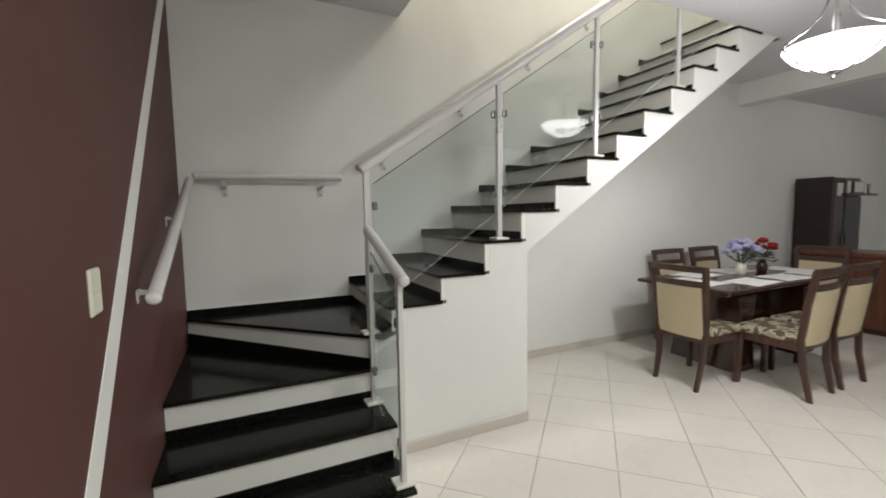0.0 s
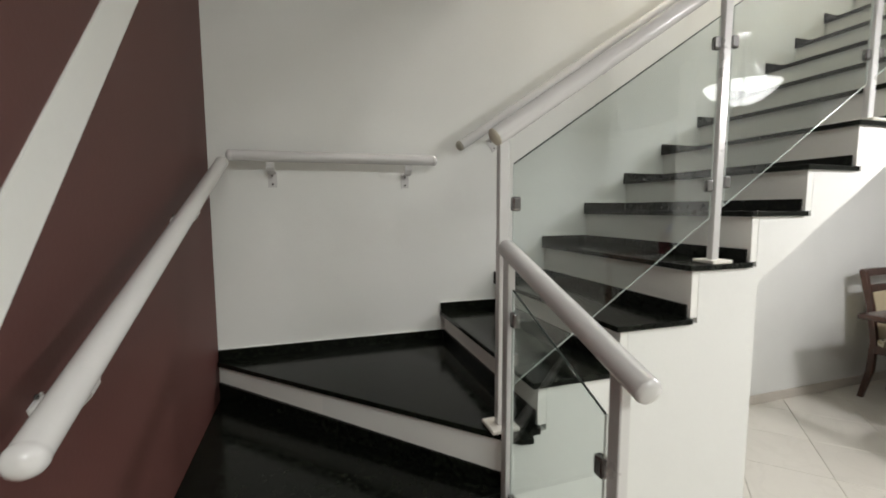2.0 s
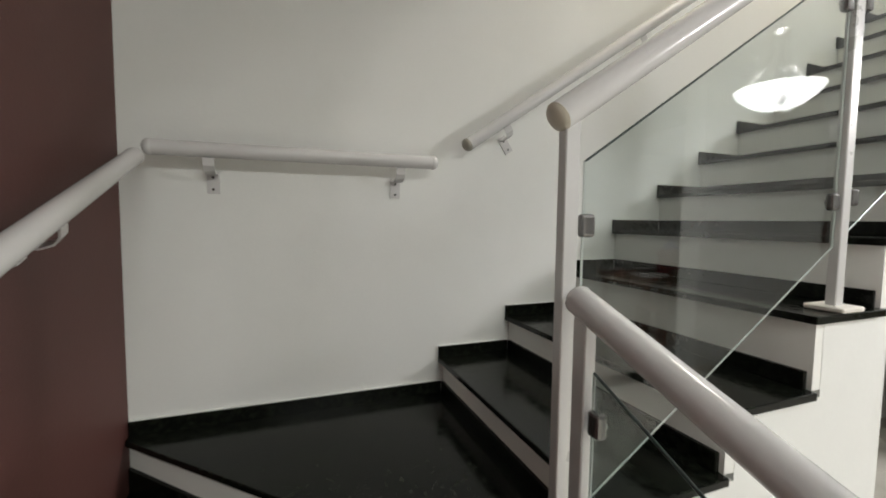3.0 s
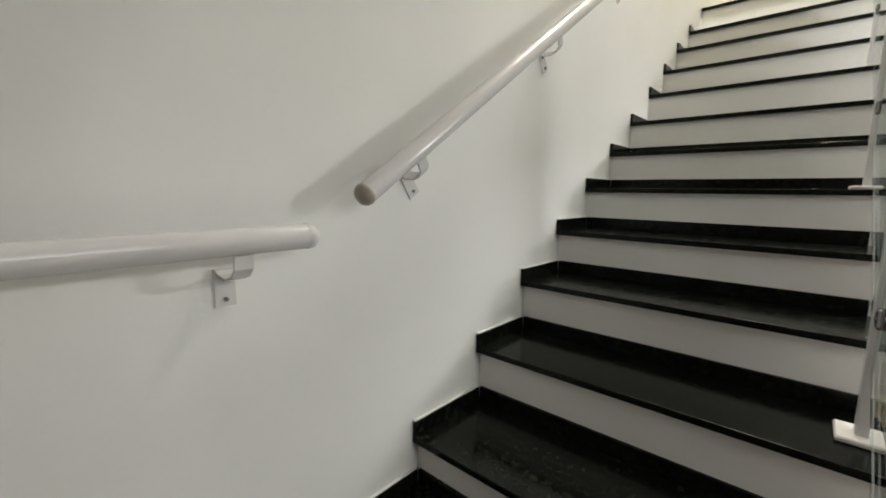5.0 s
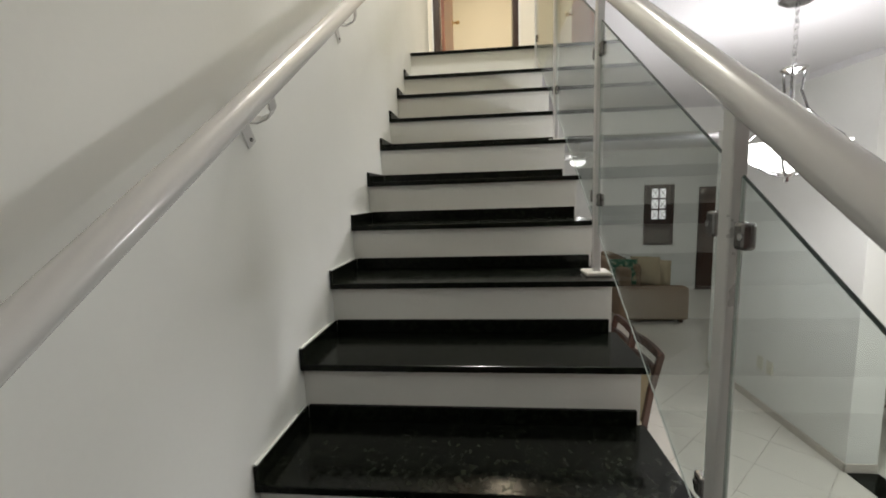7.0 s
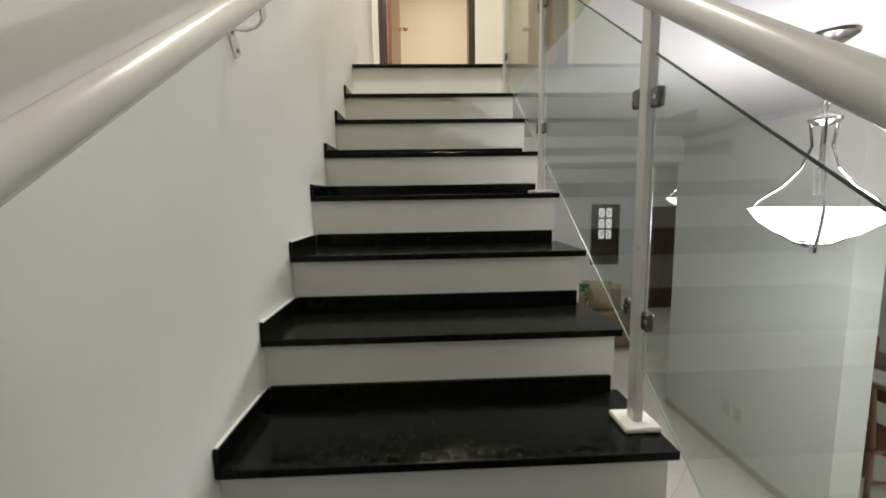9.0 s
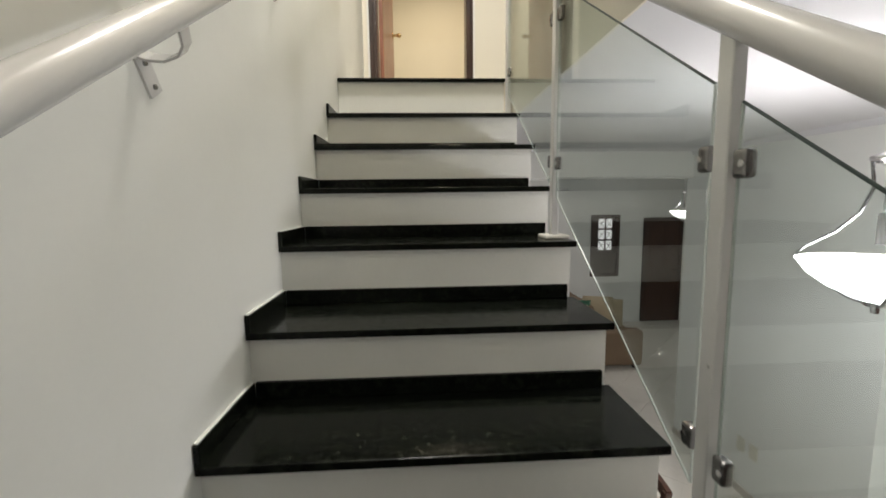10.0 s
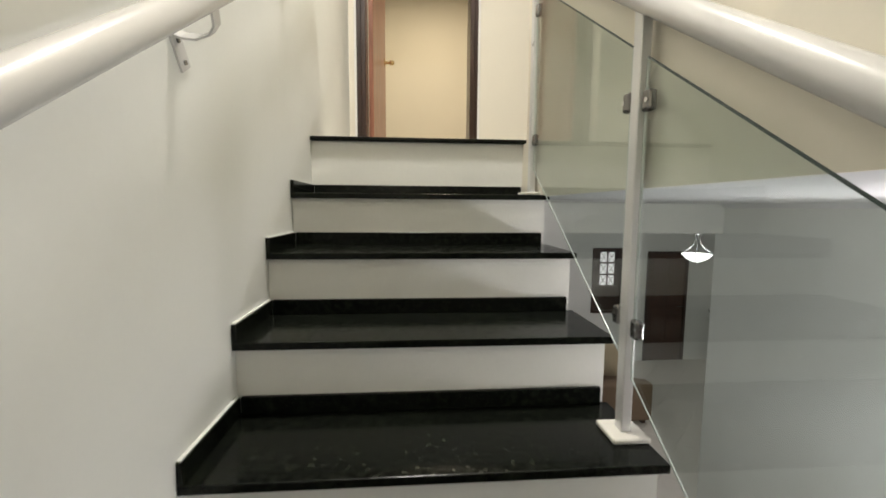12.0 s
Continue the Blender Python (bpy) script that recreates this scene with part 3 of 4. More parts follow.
# ---- wall handrails ----
def wall_rail(label, p, q, wall_axis, brackets, cap, radius=0.0225, drop=0.125):
    """A round rail on flat bent straps; wall_axis is the axis across the wall."""
    ob = holder("wall_handrail", label, "handrail", group="wall handrails")
    p, q = Vector(p), Vector(q)
    along = (q - p).normalized()
    out = Vector((0, -1, 0)) if wall_axis == "y" else Vector((1, 0, 0))
    up = along.cross(out)
    if up.z < 0:
        up = -up
    part("tube", tube(p, q, radius, seg=28), M_RAIL, ob, smooth=True)
    for end, way in ((p, -along), (q, along)):
        part("end_cap", tube(end - way * 0.024, end + way * 0.017, radius + 0.0012, seg=28, dome=0.8, r2=radius + 0.0012), cap, ob, "rounded plastic end cap", True)
    for f in brackets:
        c = p.lerp(q, f)
        reach = abs((c - p.lerp(q, f)).dot(out)) + (abs(c.y) if wall_axis == "y" else abs(c.x))
        foot = c - out * reach

        def strap(path, half, thick, name, parent, material=M_RAIL):
            bm = bmesh.new()
            rows = []
            for i, (d, h) in enumerate(path):
                d0, h0 = path[max(i - 1, 0)]
                d1, h1 = path[min(i + 1, len(path) - 1)]
                n = Vector((-(h1 - h0), d1 - d0)).normalized() * thick / 2
                rows.append([bm.verts.new(foot + out * (d + s * n.x) + up * (h + s * n.y) + along * w) for s, w in ((-1, -half), (-1, half), (1, half), (1, -half))])
            for r0, r1 in zip(rows, rows[1:]):
                for i in range(4):
                    bm.faces.new((r0[i], r0[(i + 1) % 4], r1[(i + 1) % 4], r1[i]))
            bm.faces.new(rows[0]); bm.faces.new(rows[-1])
            return part(name, bm, material, parent)
        br = strap([(0.003, -0.06), (0.018, -0.066), (reach * 0.55, -0.068), (reach * 0.85, -0.06), (reach, -0.046), (reach + 0.003, -0.023)], 0.0155, 0.004, "bracket", ob)
        br["label"] = "bent flat white metal wall bracket"
        strap([(0.002, -drop), (0.002, -0.056)], 0.018, 0.004, "wall_plate", br)
        for h in (0.013 - drop, 0.051 - drop):
            part("screw", tube(foot + out * 0.004 + up * h, foot + out * 0.0075 + up * h, 0.0045, seg=8), M_STEEL, br)
    return ob


wall_rail("round white handrail sloping up the brown wall", (0.080, -1.405, 1.134), (0.072, -0.105, 1.616), "x", (0.12, 0.66), M_RAIL, drop=0.1)
wall_rail("short level white handrail on the white wall", (0.100, -0.088, 1.646), (0.962, -0.088, 1.650), "y", (0.174, 0.86), M_RAIL)
wall_rail("long white handrail sloping up along the wall", (1.095, -0.080, 1.724), (4.30, -0.080, 1.724 + 3.205 * 0.673), "y", (0.0474, 0.252, 0.458, 0.663, 0.868), M_CAP, 0.0235)

# switch and sockets
sw = holder("light_switch", "ivory light switch plate on the brown wall", "light switch", (0, -1.680, 1.208))
part("plate", box(0, 0.008, -0.04, 0.04, -0.06, 0.06, 0.003), M_PLASTIC, sw)
part("rocker", box(0.008, 0.0095, -0.034, 0.034, 0.002, 0.053, 0.002), M_PLASTIC, sw)
part("rocker", box(0.008, 0.0095, -0.034, 0.034, -0.053, -0.002, 0.002), M_PLASTIC, sw)
for x, w in ((4.72, 0.04), (4.846, 0.04)):
    so = holder("wall_socket", "white socket plate low on the partition wall", "socket", (x, -2.95, 0.475), group="wall sockets")
    part("plate", box(-w, w, 0, 0.008, -0.06, 0.06, 0.003), M_PLASTIC, so)
    part("insert", box(-0.02, 0.02, 0.008, 0.011, -0.03, 0.03, 0.002), M_PLASTIC, so)


# ---- pendant lamps ----
def pendant(place, ceiling, scale, label, lit):
    x, y, z = place
    ob = holder("pendant_lamp", label, "pendant lamp", place, group="pendant lamps")
    s = scale
    r = 0.208 * s
    inner = [(0, 0.022 * s), (0.06 * s, 0.028 * s), (0.12 * s, 0.052 * s), (0.175 * s, 0.092 * s), (r, 0.138 * s)]
    outer = [(r, 0.1385 * s), (r + 0.004, 0.138 * s), (0.176 * s, 0.088 * s), (0.12 * s, 0.046 * s), (0.06 * s, 0.021 * s), (0, 0.015 * s)]
    b = part("bowl", lathe(outer, 40), lit, ob, "glowing white opal glass bowl", True)
    b.visible_shadow = False
    part("bowl_lining", lathe(inner, 40), M_OPAL, b, smooth=True).visible_shadow = False
    part("finial", lathe([(0, -0.035 * s), (0.012 * s, -0.03 * s), (0.012 * s, -0.012 * s), (0.03 * s, -0.008 * s), (0.035 * s, 0.008 * s), (0, 0.012 * s)], 16), M_CHROME, ob, smooth=True)
    hub = 0.46 * s
    for i in range(3):
        a = math.radians(20 + 120 * i)
        c, d = math.cos(a), math.sin(a)
        arm = [(0.02 * s, -0.004 * s), (0.07 * s, 0.008 * s), (0.13 * s, 0.04 * s), (0.185 * s, 0.088 * s), (0.226 * s, 0.14 * s), (0.20 * s, 0.17 * s), (0.12 * s, 0.225 * s), (0.062 * s, 0.29 * s), (0.034 * s, 0.37 * s), (0.045 * s, hub)]
        part("arm", sweep([(c * q, d * q, h) for q, h in arm], 0.0055 * s), M_DARKCHROME, ob, "curved chrome arm", True)
    part("hub", lathe([(0, hub - 0.03 * s), (0.022 * s, hub - 0.02 * s), (0.05 * s, hub - 0.004 * s), (0.05 * s, hub + 0.006 * s), (0.02 * s, hub + 0.018 * s), (0, hub + 0.03 * s)], 20), M_CHROME, ob, smooth=True)
    part("stem", tube((0, 0, 0.2 * s), (0, 0, hub), 0.008 * s, seg=12), M_CHROME, ob)
    part("lamp_holder", tube((0, 0, 0.19 * s), (0, 0, 0.29 * s), 0.017 * s, seg=14), M_STEEL, ob)
    top = ceiling - z
    part("canopy", lathe([(0, top), (0.075 * s, top), (0.072 * s, top - 0.012), (0.045 * s, top - 0.03), (0, top - 0.034)], 28), M_STEEL, ob, "round dark metal ceiling canopy", True)
    n = max(2, int((top - 0.04 - hub - 0.02 * s) / 0.032))
    for i in range(n):
        zc = hub + 0.03 * s + (i + 0.5) * (top - 0.03 - hub - 0.03 * s) / n
        h = (top - hub) / n * 0.62
        ring = []
        for q in range(13):
            a = q * math.tau / 12
            u, v = 0.009 * math.cos(a), h * math.sin(a)
            ring.append((u, 0.0005 * q, zc + v) if i % 2 else (0.0005 * q, u, zc + v))
        part("chain_link", sweep(ring, 0.0022, seg=6), M_CHROME, ob, smooth=True)
    return ob


pendant((3.11, -1.89, 2.08), CEIL, 1.0, "lit opal bowl pendant on chrome arms and chain", M_BOWL)
pendant((7.39, -4.03, 2.12), CEIL - 0.06, 0.8, "lit bowl pendant hanging in the living room", M_DIMBOWL)


# ceiling fan with a lamp in the living room
fan = holder("ceiling_fan", "white ceiling fan with a lit bowl lamp", "ceiling fan", (7.5, -1.93, 2.40))
FT = CEIL - 0.06 - 2.40
part("light_bowl", lathe([(0, 0), (0.06, 0.008), (0.10, 0.035), (0.115, 0.075), (0.10, 0.08), (0, 0.08)], 28), M_DIMBOWL, fan, "lit white glass bowl", True).visible_shadow = False
part("motor", lathe([(0, 0.08), (0.09, 0.08), (0.11, 0.11), (0.10, 0.16), (0.04, 0.19), (0, 0.19)], 28), M_RAIL, fan, smooth=True)
part("rod", tube((0, 0, 0.18), (0, 0, FT), 0.012, seg=12), M_RAIL, fan)
part("canopy", lathe([(0, FT), (0.06, FT), (0.05, FT - 0.05), (0, FT - 0.055)], 24), M_RAIL, fan, smooth=True)
for i in range(3):
    a = math.radians(25 + 120 * i)
    bm = prism([(0.09, -0.03), (0.16, -0.055), (0.48, -0.065), (0.52, -0.04), (0.52, 0.04), (0.48, 0.065), (0.16, 0.055), (0.09, 0.03)], "z", 0.128, 0.136)
    bm.transform(Matrix.Rotation(a, 4, "Z") @ Matrix.Translation((0, 0, 0.13)) @ Matrix.Rotation(0.16, 4, "X") @ Matrix.Translation((0, 0, -0.13)))
    part("blade", bm, M_RAIL, fan)


# ---- dining set ----
def dining_chair(place, turn):
    """Faces +y, with its back at -y."""
    ob = holder("dining_chair", "dark wooden dining chair with cream back and floral seat", "chair", place, turn, group="chairs round the dining table")
    for s in (-1, 1):
        back = [(s * 0.165, -0.245, 0.0), (s * 0.172, -0.20, 0.22), (s * 0.185, -0.185, 0.44), (s * 0.20, -0.215, 0.70), (s * 0.215, -0.265, 0.955)]
        bm = bmesh.new()
        rings = []
        for i, (a, b, c) in enumerate(back):
            w, d = (0.017, 0.02) if i else (0.014, 0.016)
            rings.append([bm.verts.new((a + u * w, b + v * d, c)) for u, v in ((-1, -1), (1, -1), (1, 1), (-1, 1))])
        for p, q in zip(rings, rings[1:]):
            for i in range(4):
                bm.faces.new((p[i], p[(i + 1) % 4], q[(i + 1) % 4], q[i]))
        bm.faces.new(rings[0]); bm.faces.new(rings[-1])
        bmesh.ops.bevel(bm, geom=[e for e in bm.edges if abs(e.verts[0].co.z - e.verts[1].co.z) > 0.1], offset=0.004, segments=1, affect="EDGES")
        part("back_leg", bm, M_CHAIRWOOD, ob)
        bm = bmesh.new()
        lo = [bm.verts.new((s * 0.185 + u * 0.015, 0.20 + v * 0.015, 0)) for u, v in ((-1, -1), (1, -1), (1, 1), (-1, 1))]
        hi = [bm.verts.new((s * 0.195 + u * 0.022, 0.195 + v * 0.022, 0.42)) for u, v in ((-1, -1), (1, -1), (1, 1), (-1, 1))]
        for i in range(4):
            bm.faces.new((lo[i], lo[(i + 1) % 4], hi[(i + 1) % 4], hi[i]))
        bm.faces.new(lo); bm.faces.new(hi)
        part("front_leg", bm, M_CHAIRWOOD, ob)
        part("side_rail", box(s * 0.19 - 0.011, s * 0.19 + 0.011, -0.18, 0.18, 0.36, 0.42, 0.003), M_CHAIRWOOD, ob)
    part("front_rail", box(-0.18, 0.18, 0.185, 0.207, 0.36, 0.42, 0.003), M_CHAIRWOOD, ob)
    part("back_rail", box(-0.17, 0.17, -0.20, -0.178, 0.36, 0.41, 0.003), M_CHAIRWOOD, ob)

    def bowed(z0, z1, y0, y1, half, thick, material, name, label=""):
        bm = bmesh.new()
        n = 8
        rows = []
        for i in range(n + 1):
            u = -1 + 2 * i / n
            dip = -0.022 * (1 - u * u)
            rows.append([bm.verts.new((u * half, y + dip + o, z)) for (y, z, o) in ((y0, z0, -thick), (y0, z0, thick), (y1, z1, thick), (y1, z1, -thick))])
        for p, q in zip(rows, rows[1:]):
            for i in range(4):
                bm.faces.new((p[i], p[(i + 1) % 4], q[(i + 1) % 4], q[i]))
        bm.faces.new(rows[0]); bm.faces.new(rows[-1])
        part(name, bm, material, ob, label)
    bowed(0.915, 0.965, -0.257, -0.268, 0.225, 0.013, M_CHAIRWOOD, "top_rail")
    bowed(0.80, 0.848, -0.233, -0.243, 0.20, 0.012, M_CHAIRWOOD, "middle_rail")
    bowed(0.40, 0.80, -0.185, -0.235, 0.178, 0.016, M_CREAMFAB, "back_panel", "cream upholstered back panel")
    seat = box(-0.205, 0.205, -0.17, 0.225, 0.41, 0.475, 0.022, seg=3)
    part("seat", seat, M_FLORAL, ob, "floral fabric seat cushion", True)
    return ob


first = dining_chair((3.507, -0.98, FL), -90)
first.scale = (1, 1, 0.955)
# the head chair faces the table along +x; the others stand on its long sides
copy_thing(first, pose(3.92, -1.357, FL, 0, 0, 2))
copy_thing(first, pose(4.39, -1.357, FL, 0, 0, -1))
copy_thing(first, pose(4.30, -0.395, FL, 0, 0, 180))
copy_thing(first, pose(4.88, -0.395, FL, 0, 0, 180))
copy_thing(first, pose(5.53, -0.80, FL, 0, 0, 90))

table = holder("dining_table", "dark polished wooden dining table with two pedestals", "table", (4.46, -0.79, FL))
table.scale = (1, 1, 0.955)
part("tabletop", box(-0.92, 0.92, -0.40, 0.40, 0.715, 0.752, 0.012, seg=2), M_TABLEWOOD, table)
part("apron", box(-0.70, 0.70, -0.26, 0.26, 0.655, 0.715, 0.004), M_TABLEWOOD, table)
for s in (-1, 1):
    part("pedestal", prism([(s * 0.34, 0.0), (s * 0.60, 0.0), (s * 0.57, 0.10), (s * 0.53, 0.36), (s * 0.60, 0.655), (s * 0.36, 0.655), (s * 0.39, 0.36), (s * 0.36, 0.10)], "y", -0.29, 0.29, 0.006), M_TABLEWOOD, table)
part("stretcher", box(-0.42, 0.42, -0.03, 0.03, 0.22, 0.34, 0.004), M_TABLEWOOD, table)
TT = FL + 0.752 * 0.955


def placemat(x, y, turn):
    bm = bmesh.new()
    bmesh.ops.create_grid(bm, x_segments=8, y_segments=6, size=0.5)
    for v in bm.verts:
        v.co = Vector((v.co.x * 0.40, v.co.y * 0.28, 0.003 + 0.0015 * math.sin(9 * v.co.x + 5 * v.co.y)))
    bmesh.ops.solidify(bm, geom=bm.faces[:], thickness=0.003)
    ob = thing("placemat", bm, M_LINEN, "white woven placemat on the dining table", "placemat", group="placemats")
    ob.matrix_world = pose(x, y, TT + 0.003, 0, 0, turn)
    return ob


for x, y, a in ((3.74, -0.80, 90), (4.12, -1.03, 4), (4.62, -1.03, -3), (4.12, -0.56, 2), (4.62, -0.56, -2), (5.1, -1.0, 3), (5.18, -0.79, 88)):
    placemat(x, y, a)


def bouquet(name, label, place, petals, radius, height, blossoms, leaves, seed, vase_material):
    rnd = random.Random(seed)
    ob = holder(name, label, "flowers", place)
    part("vase", lathe([(0, 0), (0.035, 0), (0.05, 0.03), (0.042, 0.075), (0.03, 0.095), (0.037, 0.11), (0.03, 0.108), (0.0, 0.09)], 20), vase_material, ob, smooth=True)
    bm = bmesh.new()
    for i in range(leaves):
        a, t = rnd.uniform(0, math.tau), rnd.uniform(0.3, 1.0)
        c = Vector((math.cos(a), math.sin(a), 0))
        p = Vector((0, 0, 0.1)) + c * radius * t * 0.7 + Vector((0, 0, rnd.uniform(0, height * 0.55)))
        q = p + c * 0.055 + Vector((0, 0, rnd.uniform(-0.02, 0.03)))
        side = c.cross(Vector((0, 0, 1))) * 0.02
        m = (p + q) / 2
        v = [bm.verts.new(k) for k in (p, m + side + Vector((0, 0, 0.006)), q, m - side + Vector((0, 0, 0.006)))]
        bm.faces.new(v)
    part("leaves", bm, M_LEAF, ob, "dark green leaves")
    for i in range(blossoms):
        a, t = rnd.uniform(0, math.tau), math.sqrt(rnd.uniform(0.0, 1.0))
        c = Vector((math.cos(a) * radius * t, math.sin(a) * radius * t, 0.1 + height * (1 - 0.45 * t * t) + rnd.uniform(-0.02, 0.02)))
        bm = sweep([(0, 0, 0.09), c * 0.6 + Vector((0, 0, 0.03)), c], 0.002, seg=5)
        part("stalk", bm, M_LEAF, ob)
        bm = bmesh.new()
        size = rnd.uniform(0.034, 0.05)
        for j in range(14):
            b, e = rnd.uniform(0, math.tau), rnd.uniform(-0.3, 1.3)
            d = Vector((math.cos(b) * math.cos(e), math.sin(b) * math.cos(e), math.sin(e)))
            s = d.cross(Vector((0.2, 0.1, 1))).normalized() * size * 0.55
            up = s.cross(d).normalized() * size * 0.3
            v = [bm.verts.new(k) for k in (c, c + d * size * 0.6 + s, c + d * size + up, c + d * size * 0.6 - s)]
            bm.faces.new(v)
        part("blossom", bm, petals, ob)
    return ob


bouquet("flower_vase", "lilac hydrangea flowers in a small glass vase", (4.52, -0.72, TT), M_LILAC, 0.135, 0.19, 44, 14, 3, M_PLASTIC)
bouquet("flower_vase", "red roses with dark leaves in a small vase", (4.86, -0.72, TT), M_RED, 0.12, 0.18, 12, 70, 5, M_TABLEWOOD)

# ---- living room ----
cab = holder("wall_cabinet", "tall dark wooden cabinet with glazed door by the wall", "cabinet", (6.93, -0.40, FL))
part("body", box(0, 0.78, 0.02, 0.385, 0.0, 1.70, 0.006), M_CABWOOD, cab)
part("side_panel", box(-0.006, 0.03, 0.0, 0.385, 0.0, 1.706, 0.004), M_CABWOOD, cab)
d = part("door", box(0.04, 0.30, -0.004, 0.018, 0.10, 1.66, 0.004), M_FRAMEWOOD, cab)
part("handle", box(0.27, 0.285, -0.025, -0.006, 0.85, 1.0, 0.004), M_STEEL, d)
d = part("door", box(0.33, 0.76, -0.004, 0.018, 0.10, 1.46, 0.004), M_DARK, cab, "dark glazed door")
part("handle", box(0.35, 0.365, -0.025, -0.006, 0.85, 1.0, 0.004), M_STEEL, d)
part("shelf", box(0.20, 1.06, -0.06, 0.018, 1.475, 1.50, 0.004), M_CABWOOD, cab)
TC = FL + 1.50
for x, w, h, a, mt in ((7.25, 0.16, 0.17, 8, M_PAPER), (7.52, 0.22, 0.16, -6, M_PAPER), (7.82, 0.14, 0.13, 10, M_PAPER)):
    ph = holder("picture_frame", "small framed photograph on the cabinet shelf", "picture frame", (x, -0.435, TC), a, group="photographs on the shelf")
    part("frame", box(-w / 2, w / 2, 0, 0.018, 0, h, 0.003), M_STEEL, ph)
    part("print", box(-w / 2 + 0.015, w / 2 - 0.015, -0.003, 0, 0.015, h - 0.015), mt, ph)
pl = holder("picture_frame", "small pale framed print high on the cabinet door", "picture frame", (7.10, -0.405, FL + 1.55), group="photographs on the shelf")
part("print", box(-0.07, 0.07, -0.008, 0, -0.08, 0.08, 0.002), M_PAPER, pl)
side = holder("sideboard", "red-brown wooden sideboard on a dark plinth", "sideboard", (6.16, -1.8, FL))
part("plinth", box(0.03, 0.43, 0.02, 1.38, 0, 0.06), M_FRAMEWOOD, side)
part("carcass", box(0.01, 0.45, 0.0, 1.40, 0.06, 0.80, 0.004), M_REDWOOD, side)
part("top", box(-0.02, 0.48, -0.02, 1.42, 0.80, 0.85, 0.008, seg=2), M_REDWOOD, side)
for i in range(3):
    d = part("door", box(-0.006, 0.012, 0.02 + i * 0.46, 0.46 + i * 0.46, 0.09, 0.78, 0.004), M_REDWOOD, side)
    part("knob", tube((-0.025, 0.40 + i * 0.46, 0.5), (-0.006, 0.40 + i * 0.46, 0.5), 0.011, seg=12, dome=0.6), M_STEEL, d, smooth=True)

sofa = holder("sofa", "brown-tan fabric sofa with rounded arm and loose cushions", "sofa", (7.23, -3.47, FL))
part("arm", box(0.0, 0.20, 0.0, 0.97, 0.05, 0.54, 0.04, seg=3), M_TAN, sofa, smooth=True)
part("arm", box(1.75, 1.95, 0.0, 0.97, 0.05, 0.54, 0.04, seg=3), M_TAN, sofa, smooth=True)
part("base", box(0.18, 1.77, 0.04, 0.95, 0.05, 0.30, 0.02, seg=2), M_TAN, sofa, smooth=True)
for i in range(2):
    part("seat_cushion", box(0.20 + i * 0.775, 0.97 + i * 0.775, 0.0, 0.75, 0.30, 0.46, 0.05, seg=3), M_TAN, sofa, smooth=True)
    part("back_cushion", box(0.20 + i * 0.775, 0.97 + i * 0.775, 0.60, 0.82, 0.44, 0.86, 0.07, seg=3), M_TAN, sofa, smooth=True)
part("backrest", box(0.02, 1.93, 0.80, 0.98, 0.05, 0.82, 0.05, seg=3), M_TAN, sofa, smooth=True)
for s in (0.05, 1.87):
    for q in (0.06, 0.88):
        part("foot", box(s, s + 0.05, q, q + 0.05, 0, 0.06), M_FRAMEWOOD, sofa)


def cushion(place, turn, tilt, material, label, size=0.44):
    bm = bmesh.new()
    n = 10
    for side_sign in (-1, 1):
        grid = [[bm.verts.new((size * (i / n - 0.5), side_sign * 0.085 * (1 - abs(2 * i / n - 1) ** 2.5) ** 0.6 * (1 - abs(2 * j / n - 1) ** 2.5) ** 0.6, size * (j / n - 0.5))) for j in range(n + 1)] for i in range(n + 1)]
        for i in range(n):
            for j in range(n):
                bm.faces.new((grid[i][j], grid[i + 1][j], grid[i + 1][j + 1], grid[i][j + 1]))
    bmesh.ops.remove_doubles(bm, verts=bm.verts[:], dist=0.0005)
    ob = thing("cushion", bm, material, label, "cushion", group="sofa cushions", smooth=True)
    ob.matrix_world = pose(*place, tilt, 0, turn)
    return ob


cushion((7.50, -2.62, FL + 0.72), 82, 10, M_GREENFAB, "green leaf-patterned cushion leaning on the sofa", 0.40)
cushion((7.62, -2.98, FL + 0.73), 74, 14, M_BEIGE, "beige fabric cushion leaning on the sofa", 0.42)
cushion((7.80, -3.22, FL + 0.655), 66, 16, M_BEIGE, "beige fabric cushion leaning on the sofa", 0.40)

# window with iron grille in dark shutters
win = holder("window_1", "dark shuttered window with small lit panes", "window", (X1, 0, 0), kind="structure")
part("window_frame", box(-0.02, 0.10, WY0, WY0 + 0.05, WZ0, WZ1, 0.003), M_FRAMEWOOD, win)
part("window_frame", box(-0.02, 0.10, WY1 - 0.05, WY1, WZ0, WZ1, 0.003), M_FRAMEWOOD, win)
part("window_frame", box(-0.02, 0.10, WY0 + 0.05, WY1 - 0.05, WZ1 - 0.06, WZ1, 0.003), M_FRAMEWOOD, win)
part("window_sill", box(-0.04, 0.10, WY0 + 0.05, WY1 - 0.05, WZ0, WZ0 + 0.05, 0.003), M_FRAMEWOOD, win)
PZ0 = 1.44
part("shutter_panel", box(0.0, 0.04, WY0 + 0.05, WY1 - 0.05, WZ0 + 0.05, PZ0, 0.003), M_FRAMEWOOD, win)
part("shutter_panel", box(0.0, 0.04, WY1 - 0.14, WY1 - 0.05, PZ0, WZ1 - 0.06, 0.003), M_FRAMEWOOD, win)
part("shutter_panel", box(0.0, 0.04, WY0 + 0.05, WY0 + 0.13, PZ0, WZ1 - 0.06, 0.003), M_FRAMEWOOD, win)
M_OUT = glow("lit_outside", (0.92, 0.88, 0.88), 0.8)
